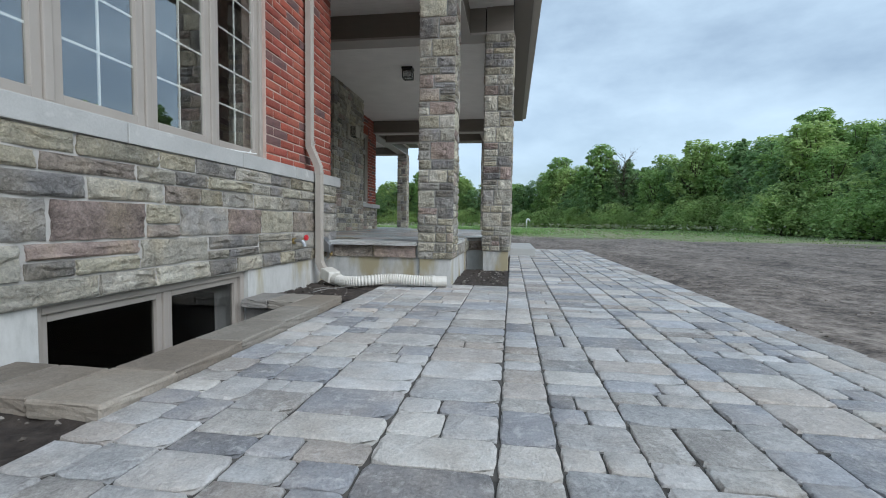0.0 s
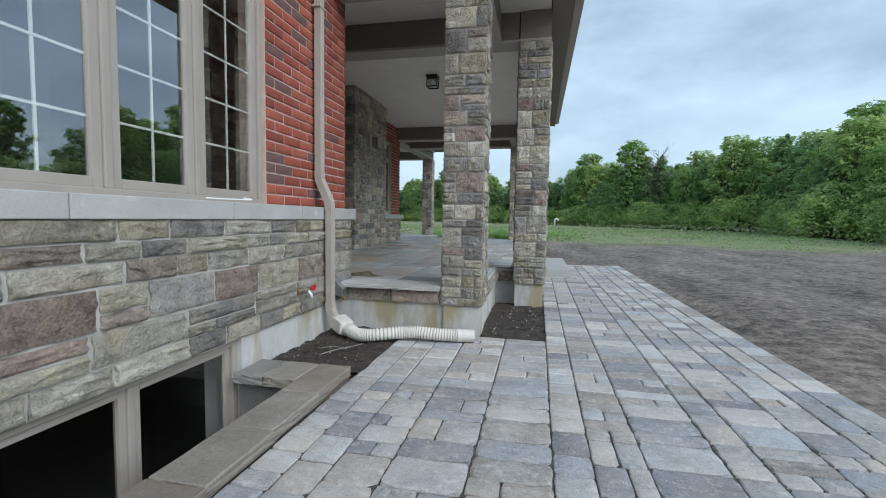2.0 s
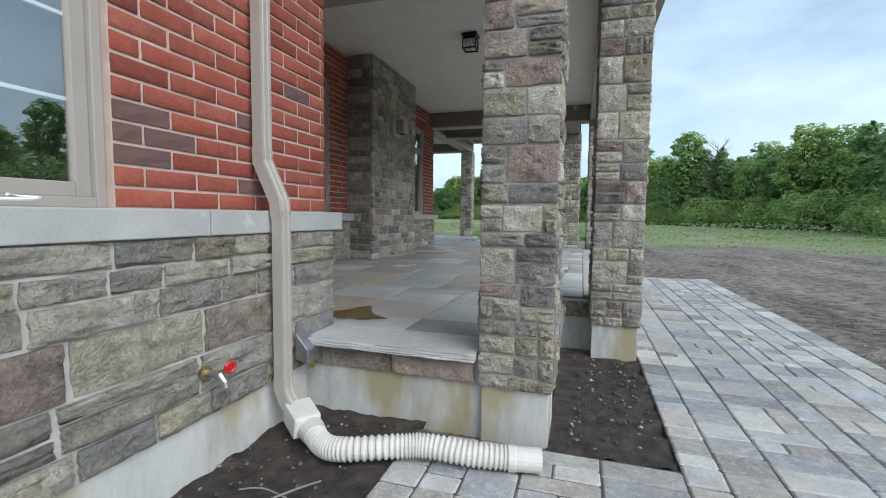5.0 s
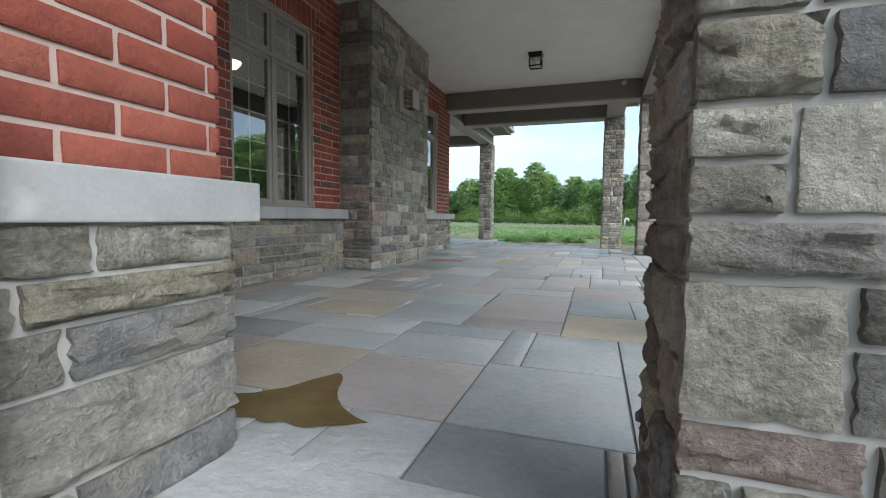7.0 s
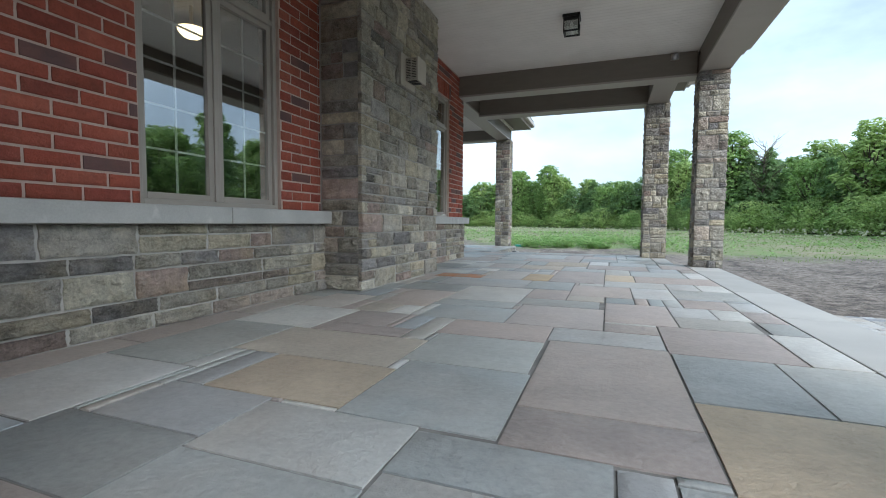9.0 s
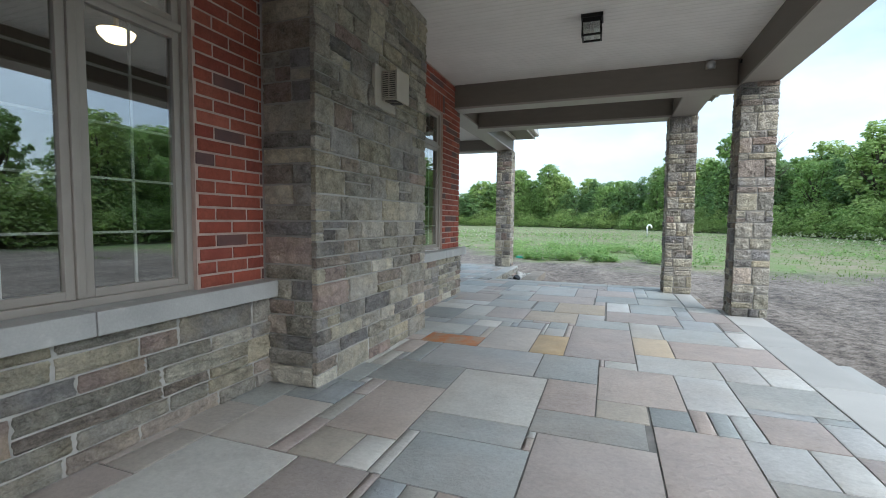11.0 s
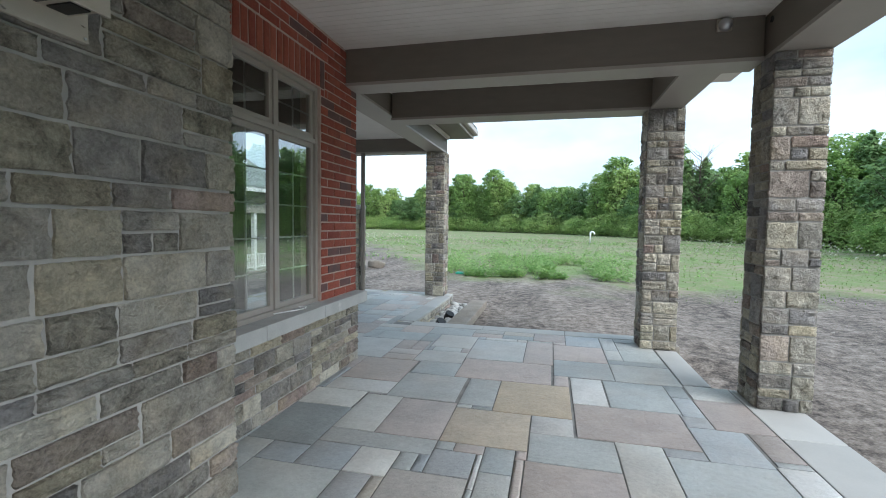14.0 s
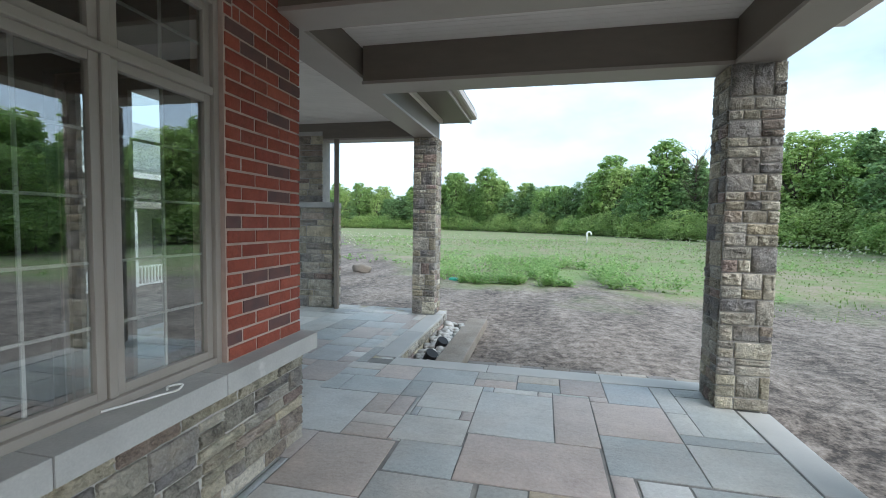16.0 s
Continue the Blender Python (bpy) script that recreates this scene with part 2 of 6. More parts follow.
FRAME = mat("taupe_window_frame", [(0.325, 0.294, 0.256), (0.375, 0.344, 0.306)], rough=0.45, scale=3, grain=80, bump=0.04)
SPOUT = mat("taupe_aluminium_downspout", [(0.360, 0.324, 0.282), (0.420, 0.384, 0.336)], rough=0.42, scale=4, grain=60, bump=0.05)
GRILLE = mat("pale_window_grille", [(0.55, 0.55, 0.53), (0.62, 0.62, 0.60)], rough=0.4, bump=0.0)
PIPE = mat("off_white_corrugated_plastic", [(0.58, 0.56, 0.50), (0.70, 0.68, 0.62)], rough=0.5, scale=8, grain=50, bump=0.1)
BLACK = mat("black_metal", [(0.012, 0.012, 0.013), (0.022, 0.021, 0.02)], rough=0.45, metal=0.3, bump=0.05)
STEEL = mat("galvanised_steel", [(0.42, 0.43, 0.45), (0.58, 0.59, 0.60)], rough=0.35, metal=0.9, scale=9, bump=0.05)
BRASS = mat("brass_fitting", [(0.36, 0.26, 0.10), (0.52, 0.40, 0.18)], rough=0.35, metal=0.9, bump=0.05)
REDPAINT = mat("red_enamel", [(0.45, 0.01, 0.02), (0.55, 0.02, 0.03)], rough=0.35, bump=0.0)
VENT = mat("beige_vent_plastic", [(0.413, 0.375, 0.312), (0.475, 0.438, 0.375)], rough=0.55, bump=0.05)
WHITE = mat("white_plastic", [(0.72, 0.72, 0.70), (0.8, 0.8, 0.78)], rough=0.5, bump=0.02)
# interior colours darkened: the dimness behind the glass is put into the paint
ROOM = mat("paint_darkened_as_unlit", [(0.085, 0.082, 0.078), (0.11, 0.107, 0.103)], rough=0.9, bump=0.05)
UNLIT_TONE = mat("dark_unlit_tone", [(0.05, 0.05, 0.05), (0.07, 0.07, 0.07)], rough=0.9, bump=0.05)
BARK = mat("tree_bark", [(0.07, 0.055, 0.04), (0.15, 0.12, 0.095)], rough=0.95, scale=3, grain=20, bump=0.8, dist=0.05)
CORE = hewn("weathered_limestone_kerb", [(0.20, 0.17, 0.135), (0.25, 0.215, 0.17), (0.19, 0.18, 0.165), (0.28, 0.255, 0.215)], rough=0.8, vary=0.35, scale=2.5, grain=60, relief=16, bump=0.7, dist=0.015, tint=(0.36, 0.34, 0.30), tints=0.4)
SHINGLE = mat("grey_shingle", [(0.07, 0.07, 0.07), (0.12, 0.115, 0.11)], rough=0.9, scale=5, grain=60, bump=0.4)
WEEDY = mat("weathered_bare_wood", [(0.20, 0.19, 0.175), (0.30, 0.285, 0.26)], rough=0.9, scale=3, grain=40, bump=0.3, stretch=(6, 1, 6))


def leaf_mat(name, colors):
    m = mat(name, colors, rough=0.6, scale=0.8, grain=3.0, bump=0.0, spread=0.5, contrast=0.42)
    n, l = m.node_tree.nodes, m.node_tree.links
    b, o = n["Principled BSDF"], n["Material Output"]
    tr = n.new("ShaderNodeBsdfTranslucent")
    mx = n.new("ShaderNodeMixShader")
    mx.inputs[0].default_value = 0.5
    l.new(b.inputs["Base Color"].links[0].from_socket, tr.inputs["Color"])
    l.new(b.outputs[0], mx.inputs[1])
    l.new(tr.outputs[0], mx.inputs[2])
    l.new(mx.outputs[0], o.inputs["Surface"])
    return m


LEAVES = [leaf_mat("maple_leaves", [(0.15, 0.25, 0.075), (0.29, 0.44, 0.14), (0.44, 0.58, 0.20)]),
          leaf_mat("ash_leaves", [(0.20, 0.30, 0.095), (0.38, 0.51, 0.17), (0.53, 0.63, 0.25)]),
          leaf_mat("dark_leaves", [(0.11, 0.20, 0.085), (0.22, 0.35, 0.14), (0.35, 0.48, 0.20)])]
GRASS = leaf_mat("field_grass", [(0.12, 0.18, 0.05), (0.17, 0.26, 0.075), (0.26, 0.31, 0.13)])
REED = leaf_mat("tall_weeds", [(0.18, 0.32, 0.10), (0.30, 0.46, 0.16), (0.46, 0.56, 0.26)])

# soil near the house, ruts, then grass beyond an uneven edge
GROUND.use_nodes = True
gn, gl = GROUND.node_tree.nodes, GROUND.node_tree.links
gb = gn["Principled BSDF"]
gb.inputs["Roughness"].default_value = 0.95
gp = gn.new("ShaderNodeNewGeometry")


def gnoise(scale, detail=6.0, sc=(1, 1, 1)):
    mq = gn.new("ShaderNodeMapping")
    mq.inputs["Scale"].default_value = sc
    q = gn.new("ShaderNodeTexNoise")
    q.inputs["Scale"].default_value, q.inputs["Detail"].default_value = scale, detail
    gl.new(gp.outputs["Position"], mq.inputs["Vector"])
    gl.new(mq.outputs["Vector"], q.inputs["Vector"])
    return q.outputs["Fac"]


def gramp(fac, stops):
    r = gn.new("ShaderNodeValToRGB")
    while len(r.color_ramp.elements) < len(stops):
        r.color_ramp.elements.new(0.5)
    for e, (p, c) in zip(r.color_ramp.elements, stops):
        e.position, e.color = p, (*c, 1)
    gl.new(fac, r.inputs["Fac"])
    return r.outputs["Color"]


def gmath(op, a, b_, c_=None):
    q = gn.new("ShaderNodeMath")
    q.operation = op
    for i, v in enumerate((a, b_, c_)):
        if v is None:
            continue
        if isinstance(v, (int, float)):
            q.inputs[i].default_value = v
        else:
            gl.new(v, q.inputs[i])
    return q.outputs[0]


sep = gn.new("ShaderNodeSeparateXYZ")
gl.new(gp.outputs["Position"], sep.inputs[0])
rut = gnoise(1.1, 8.0, (0.8, 0.22, 1))
lump = gnoise(5.0, 8.0)
soil = gramp(gmath("ADD", gmath("MULTIPLY", lump, 0.45), gmath("MULTIPLY_ADD", rut, 0.3, gmath("MULTIPLY", gnoise(22.0, 6.0), 0.35))),
             [(0.44, (0.042, 0.034, 0.028)), (0.52, (0.12, 0.098, 0.080)), (0.59, (0.195, 0.164, 0.137)), (0.70, (0.31, 0.27, 0.228))])
turf = gramp(gmath("ADD", gmath("MULTIPLY", gnoise(9.0, 8.0), 0.4), gmath("MULTIPLY_ADD", gnoise(0.16, 6.0), 0.35, gmath("MULTIPLY", gnoise(0.9, 6.0), 0.35))),
             [(0.45, (0.27, 0.22, 0.165)), (0.525, (0.20, 0.20, 0.10)), (0.575, (0.14, 0.205, 0.065)), (0.70, (0.20, 0.25, 0.10))])
# distance past the bare ground: further along the house or far out to its side
edge_y = gmath("MULTIPLY", gmath("SUBTRACT", sep.outputs["Y"], 32.5), 0.16)
wob = gmath("MULTIPLY", gmath("SUBTRACT", gnoise(0.22, 7.0), 0.5), 3.2)
tilt = gmath("MULTIPLY", sep.outputs["X"], 0.035)
left = gmath("MULTIPLY", gmath("MAXIMUM", gmath("SUBTRACT", -9.0, sep.outputs["X"]), 0.0), -0.25)
fac = gmath("ADD", gmath("ADD", edge_y, wob), gmath("ADD", tilt, left))
cl01 = gn.new("ShaderNodeClamp")
gl.new(fac, cl01.inputs["Value"])
gmix = gn.new("ShaderNodeMix")
gmix.data_type = "RGBA"
gl.new(cl01.outputs[0], gmix.inputs["Factor"])
gl.new(soil, gmix.inputs["A"])
gl.new(turf, gmix.inputs["B"])
gl.new(gmix.outputs["Result"], gb.inputs["Base Color"])
gbp = gn.new("ShaderNodeBump")
gbp.inputs["Strength"].default_value, gbp.inputs["Distance"].default_value = 0.9, 0.06
gl.new(gmath("MULTIPLY_ADD", lump, 0.7, rut), gbp.inputs["Height"])
gl.new(gbp.outputs["Normal"], gb.inputs["Normal"])


def glass(name, tint, ior=1.62):
    m = bpy.data.materials.new(name)
    m.use_nodes = True
    b = m.node_tree.nodes["Principled BSDF"]
    b.inputs["Base Color"].default_value = (*tint, 1)
    b.inputs["Transmission Weight"].default_value = 1.0
    b.inputs["Roughness"].default_value = 0.0
    b.inputs["IOR"].default_value = ior
    return m


GLASS = glass("window_glass", (0.80, 0.86, 0.84), 2.7)
CLEAR = glass("clear_glass", (0.95, 0.97, 0.96), 1.3)
DARKGLASS = glass("basement_glass", (0.5, 0.52, 0.52), 1.5)
LAMPGLOW = bpy.data.materials.new("lit_lamp_glass")
LAMPGLOW.use_nodes = True
lb = LAMPGLOW.node_tree.nodes["Principled BSDF"]
lb.inputs["Base Color"].default_value, lb.inputs["Emission Color"].default_value, lb.inputs["Emission Strength"].default_value = (0.9, 0.75, 0.5, 1), (1, 0.72, 0.38, 1), 3.0


# ---- shape helpers ----
def placed(ob):
    """Where an object stands in the world, by its own numbers."""
    m = ob.matrix_parent_inverse @ ob.matrix_basis
    return placed(ob.parent) @ m if ob.parent else ob.matrix_basis.copy()


def adopt(ob, parent):
    if parent is not None:
        ob.parent = parent
        ob.matrix_parent_inverse = placed(parent).inverted()


def link(name, bm, material, parent=None, label="", category="", kind="", group="", smooth=False):
    me = bpy.data.meshes.new(name)
    bm.to_mesh(me)
    bm.free()
    me.materials.append(material)
    if smooth:
        for p in me.polygons:
            p.use_smooth = True
    ob = new(name, me)
    adopt(ob, parent)
    return tagged(ob, label, category, group, kind)


def part(name, bm, material, parent, label="", smooth=False):
    return link(name, bm, material, parent, label, smooth=smooth)


def empty(name, label, category, group="", kind="", at=(0, 0, 0)):
    e = new(name)
    e.location = at
    e.empty_display_size = 0.1
    return tagged(e, label, category, group, kind)


def box(bm, lo, hi, bev=0.0, m=None):
    """A box between two corners, its edges rounded by bev."""
    res = bmesh.ops.create_cube(bm, size=1.0)
    vs = res["verts"]
    for v in vs:
        v.co = Vector([lo[i] + (v.co[i] + 0.5) * (hi[i] - lo[i]) for i in range(3)])
    if bev:
        es = list({e for v in vs for e in v.link_edges})
        r = bmesh.ops.bevel(bm, geom=es, offset=bev, segments=2, profile=0.6, affect="EDGES")
        vs = list({v for f in r["faces"] for v in f.verts} | {v for v in vs if v.is_valid})
    if m is not None:
        bmesh.ops.transform(bm, matrix=m, verts=[v for v in vs if v.is_valid])
    return bm


def boxes(*items, bev=0.0):
    bm = bmesh.new()
    for lo, hi in items:
        box(bm, lo, hi, bev)
    return bm


def tube(bm, pts, radii, sides=10, cap=True):
    """A round bar along pts, with a radius at each."""
    rings = []
    for i, p in enumerate(pts):
        d = Vector(pts[min(i + 1, len(pts) - 1)]) - Vector(pts[max(i - 1, 0)])
        q = d.to_track_quat("Z", "Y")
        r = radii[i] if hasattr(radii, "__len__") else radii
        rings.append([bm.verts.new(Vector(p) + q @ Vector((r * math.cos(a), r * math.sin(a), 0))) for a in [2 * math.pi * k / sides for k in range(sides)]])
    for a, b in zip(rings, rings[1:]):
        for k in range(sides):
            bm.faces.new((a[k], a[(k + 1) % sides], b[(k + 1) % sides], b[k]))
    if cap:
        bm.faces.new(rings[0][::-1])
        bm.faces.new(rings[-1])
    return bm


def unit_piece(name, material, rough, inset, rnd, n=3, shrink=0.03):
    """A block one unit wide and high, its face out along +y, hewn by rough and drawn in by inset at the rim."""
    bm = bmesh.new()
    grid = []
    for j in range(n + 1):
        row = []
        for i in range(n + 1):
            u, v = i / n - 0.5, j / n - 0.5
            rim = i in (0, n) or j in (0, n)
            y = 1.0 - (inset if rim else 0.0) + rnd.uniform(-rough, rough) * (0.5 if rim else 1.0)
            if rim:
                u *= 1 - rnd.uniform(0, shrink)
                v *= 1 - rnd.uniform(0, shrink * 1.3)
            elif n > 1:
                u += rnd.uniform(-0.06, 0.06)
                v += rnd.uniform(-0.06, 0.06)
            row.append(bm.verts.new((u, y, v)))
        grid.append(row)
    for j in range(n):
        for i in range(n):
            bm.faces.new((grid[j][i + 1], grid[j][i], grid[j + 1][i], grid[j + 1][i + 1]))
    rim = [grid[0][i] for i in range(n + 1)] + [grid[j][n] for j in range(1, n + 1)] + [grid[n][i] for i in range(n - 1, -1, -1)] + [grid[j][0] for j in range(n - 1, 0, -1)]
    back = [bm.verts.new((v.co.x, 0, v.co.z)) for v in rim]
    for k in range(len(rim)):
        k2 = (k + 1) % len(rim)
        bm.faces.new((rim[k], rim[k2], back[k2], back[k]))
    bmesh.ops.recalc_face_normals(bm, faces=bm.faces[:])
    me = bpy.data.meshes.new(name)
    bm.to_mesh(me)
    bm.free()
    me.materials.append(material)
    for p in me.polygons:
        p.use_smooth = n >= 3 and p.normal.y > 0.4
    return me


RND = random.Random(11)
STONES = [unit_piece("stone", STONE, 0.30, 0.18, RND, 6, 0.055) for _ in range(20)]
BRICKS = [unit_piece("brick", BRICK, 0.06, 0.16, RND, 3, 0.022) for _ in range(10)]
DARKBRICKS = [unit_piece("brick", DARKBRICK, 0.05, 0.14, RND, 2, 0.012) for _ in range(2)]


def tumbled_piece(name, material, rnd, n=5):
    """A paver one unit wide and long, top out along +y: worn round corners, chipped uneven edges."""
    bm = bmesh.new()
    grid = []
    for j in range(n + 1):
        row = []
        for i in range(n + 1):
            u, v = 2 * i / n - 1, 2 * j / n - 1
            rim = i in (0, n) or j in (0, n)
            corner = i in (0, n) and j in (0, n)
            y = 1.0 + rnd.uniform(-0.05, 0.03)
            if rim:
                y -= rnd.uniform(0.12, 0.24)
                u *= 1 - rnd.uniform(0.0, 0.03)
                v *= 1 - rnd.uniform(0.0, 0.03)
            elif i in (1, n - 1) or j in (1, n - 1):
                u, v = (u / abs(u) * 0.90 if i in (1, n - 1) else u), (v / abs(v) * 0.90 if j in (1, n - 1) else v)
            if corner:
                q = rnd.uniform(0.935, 0.985)
                u, v, y = u * q, v * q, y - 0.14
            row.append(bm.verts.new((u / 2, y, v / 2)))
        grid.append(row)
    for j in range(n):
        for i in range(n):
            bm.faces.new((grid[j][i + 1], grid[j][i], grid[j + 1][i], grid[j + 1][i + 1]))
    rim = [grid[0][i] for i in range(n + 1)] + [grid[j][n] for j in range(1, n + 1)] + [grid[n][i] for i in range(n - 1, -1, -1)] + [grid[j][0] for j in range(n - 1, 0, -1)]
    back = [bm.verts.new((v.co.x, 0, v.co.z)) for v in rim]
    for k in range(len(rim)):
        k2 = (k + 1) % len(rim)
        bm.faces.new((rim[k], rim[k2], back[k2], back[k]))
    bmesh.ops.recalc_face_normals(bm, faces=bm.faces[:])
    me = bpy.data.meshes.new(name)
    bm.to_mesh(me)
    bm.free()
    me.materials.append(material)
    for p in me.polygons:
        p.use_smooth = p.normal.y > 0.2
    return me


PAVERS = [tumbled_piece("paver", PAVER, RND) for _ in range(12)]
FLAGS = [unit_piece("flagstone", FLAG, 0.02, 0.07, RND, 3, 0.008) for _ in range(6)]


def lay(parent, name, meshes, rects, normal, plane, depth, gap, rnd, jut=0.0, stuff=None):
    """Sets one piece per rectangle (a0, b0, a1, b1) on a plane. Walls: a runs along the wall, b up; floors: a is x, b is y."""
    nrm = Vector(normal)
    up = Vector((0, 0, 1)) if abs(nrm.z) < 0.5 else Vector((0, 1, 0))
    u = nrm.cross(up)
    k = 0 if abs(u.x) > 0.5 else 1
    obs = []
    for a0, b0, a1, b1 in rects:
        w, h = (a1 - a0) - gap, (b1 - b0) - gap
        if w < 0.015 or h < 0.015:
            continue
        c = nrm * plane if abs(nrm.z) < 0.5 else Vector((0, 0, plane))
        if abs(nrm.z) < 0.5:
            c[k], c[2] = (a0 + a1) / 2, (b0 + b1) / 2
            c[1 - k] = plane
        else:
            c[0], c[1] = (a0 + a1) / 2, (b0 + b1) / 2
        d = depth + rnd.uniform(-jut, jut)
        flip = rnd.choice((1, -1))
        m = Matrix(((u.x * w * flip, nrm.x * d, up.x * h * flip, c.x), (u.y * w * flip, nrm.y * d, up.y * h * flip, c.y), (u.z * w * flip, nrm.z * d, up.z * h * flip, c.z), (0, 0, 0, 1)))
        me = rnd.choice(meshes)
        ob = new(name, me)
        ob.matrix_basis = m
        adopt(ob, parent)
        obs.append(ob)
    return obs


def ashlar(a0, b0, a1, b1, rnd, hs, ls, split=0.3):
    """Uneven courses of stone: mostly one high, some halved."""
    rects, b = [], b0
    while b < b1 - 0.02:
        h = rnd.choice(hs)
        if b1 - (b + h) < min(hs) * 0.8:
            h = b1 - b
        a = a0 - (rnd.uniform(0, min(ls)) if a1 - a0 > 1.2 else 0)
        while a < a1 - 0.01:
            w = rnd.uniform(*ls) * (1.25 if h > 0.2 else 1.0)
            if a1 - (a + w) < min(ls) * 0.7:
                w = a1 - a
            x0, x1 = max(a, a0), min(a + w, a1)
            if h > min(hs) * 1.7 and rnd.random() < split:
                f = rnd.choice((0.4, 0.5, 0.6))
                if rnd.random() < 0.5 and x1 - x0 > 0.3:
                    q = x0 + (x1 - x0) * rnd.uniform(0.35, 0.65)
                    rects += [(x0, b, q, b + h * f), (q, b, x1, b + h * f), (x0, b + h * f, x1, b + h)]
                else:
                    rects += [(x0, b, x1, b + h * f), (x0, b + h * f, x1, b + h)]
            else:
                rects.append((x0, b, x1, b + h))
            a += w
        b += h
    return rects


def bond(a0, b0, a1, b1, course=0.1167, length=0.36):
    """Running bond of brick."""
    rects, row, b = [], 0, b0
    while b < b1 - 0.03:
        h = min(course, b1 - b)
        a = a0 - (length / 2 if row % 2 else 0)
        while a < a1 - 0.03:
            x0, x1 = max(a, a0), min(a + length, a1)
            if x1 - x0 > 0.04:
                rects.append((x0, b, x1, b + h))
            a += length
        b, row = b + course, row + 1
    return rects


def cut(rects, a0, b0, a1, b1):
    """Rectangles less an opening."""
    res = []
    for r in rects:
        if r[2] <= a0 + 0.005 or r[0] >= a1 - 0.005 or r[3] <= b0 + 0.005 or r[1] >= b1 - 0.005:
            res.append(r)
            continue
        if r[0] < a0 - 0.05:
            res.append((r[0], r[1], a0, r[3]))
        if r[2] > a1 + 0.05:
            res.append((a1, r[1], r[2], r[3]))
        if r[1] < b0 - 0.03:
            res.append((max(r[0], a0), r[1], min(r[2], a1), b0))
        if r[3] > b1 + 0.03:
            res.append((max(r[0], a0), b1, min(r[2], a1), r[3]))
    return res


def packing(w, h, sizes, rnd):
    """Fills a grid of w by h cells with blocks of the given sizes."""
    used = [[False] * h for _ in range(w)]
    res = []
    for j in range(h):
        for i in range(w):
            if used[i][j]:
                continue
            rnd.shuffle(sizes)
            for sw, sh in sizes + [(1, 1)]:
                if i + sw <= w and j + sh <= h and not any(used[i + p][j + q] for p in range(sw) for q in range(sh)):
                    break
            for p in range(sw):
                for q in range(sh):
                    used[i + p][j + q] = True
            res.append((i, j, i + sw, j + sh))
    return res


def bake(parent, name, rects, plane, depth, gap, material, label, rnd):
    """Far floor pieces as one joined mesh of bevelled blocks."""
    vs, fs = [], []
    for a0, b0, a1, b1 in rects:
        g, t, o = gap / 2, plane + depth + rnd.uniform(-0.004, 0.003), len(vs)
        x0, y0, x1, y1 = a0 + g, b0 + g, a1 - g, b1 - g
        q = [rnd.uniform(0.004, 0.02) for _ in range(8)]
        outline = [(x0 + q[0], y0), (x1 - q[1], y0), (x1, y0 + q[2]), (x1, y1 - q[3]), (x1 - q[4], y1), (x0 + q[5], y1), (x0, y1 - q[6]), (x0, y0 + q[7])]
        mx, my = (x0 + x1) / 2, (y0 + y1) / 2
        fx, fy = 1 - 0.024 / (x1 - x0), 1 - 0.024 / (y1 - y0)
        vs += [(px, py, plane) for px, py in outline]
        vs += [(px + rnd.uniform(-0.003, 0.003), py + rnd.uniform(-0.003, 0.003), t - 0.010) for px, py in outline]
        vs += [(mx + (px - mx) * fx, my + (py - my) * fy, t + rnd.uniform(-0.0015, 0.0015)) for px, py in outline]
        for r in (0, 8):
            fs += [(o + r + k, o + r + (k + 1) % 8, o + r + 8 + (k + 1) % 8, o + r + 8 + k) for k in range(8)]
        fs.append(tuple(range(o + 16, o + 24)))
    me = bpy.data.meshes.new(name)
    me.from_pydata(vs, [], fs)
    me.materials.append(material)
    ob = new(name, me)
    adopt(ob, parent)
    return tagged(ob, label, kind="stuff")


# ---- ground ----
def spread_lines(lo, hi, step, far):
    a = [lo + i * step for i in range(int((hi - lo) / step) + 1)]
    g, p, q, ext = step, a[0], a[-1], []
    while q < far or p > -far:
        g *= 1.35
        p, q = p - g, q + g
        ext.append((p, q))
    return [e[0] for e in ext][::-1] + a + [e[1] for e in ext]


WELL = (-3.72, 3.4, -2.78, 6.1)
gx = sorted(set(spread_lines(-16, 16, 0.32, 1500)) - set()) + [WELL[0], WELL[2]]
gy = spread_lines(-4, 46, 0.32, 1500) + [WELL[1], WELL[3]]
gx, gy = sorted(gx), sorted(gy)
vs, fs = [], []
for y in gy:
    for x in gx:
        if -4.2 < x < 2.0 and y < 18.9 or x < -0.5 and y < 23.2:
            z = -0.07
        else:
            near = max(0.0, 1.0 - max(0, y - 34) / 40)
            z = -0.03 + near * (0.10 * noise.noise((x * 0.5, y * 0.22, 0)) + 0.07 * noise.noise((x * 1.5, y * 0.8, 3)) + 0.03 * noise.noise((x * 4, y * 4, 5)))
            z += 0.24 * min(1.0, max(0.0, (y - 23.2) / 0.6)) * min(1.0, max(0.0, (40 - y) / 10)) * min(1.0, max(0.0, (0.5 - x) / 2.5))
        vs.append((x, y, z))
nx = len(gx)
for j in range(len(gy) - 1):
    for i in range(nx - 1):
        cx, cy = (gx[i] + gx[i + 1]) / 2, (gy[j] + gy[j + 1]) / 2
        if WELL[0] < cx < WELL[2] and WELL[1] < cy < WELL[3] or -8.9 < cx < WELL[0] and -5.5 < cy < 8.2:
            continue
        fs.append((j * nx + i, j * nx + i + 1, (j + 1) * nx + i + 1, (j + 1) * nx + i))
me = bpy.data.meshes.new("ground")
me.from_pydata(vs, [], fs)
me.materials.append(GROUND)
for p in me.polygons:
    p.use_smooth = True
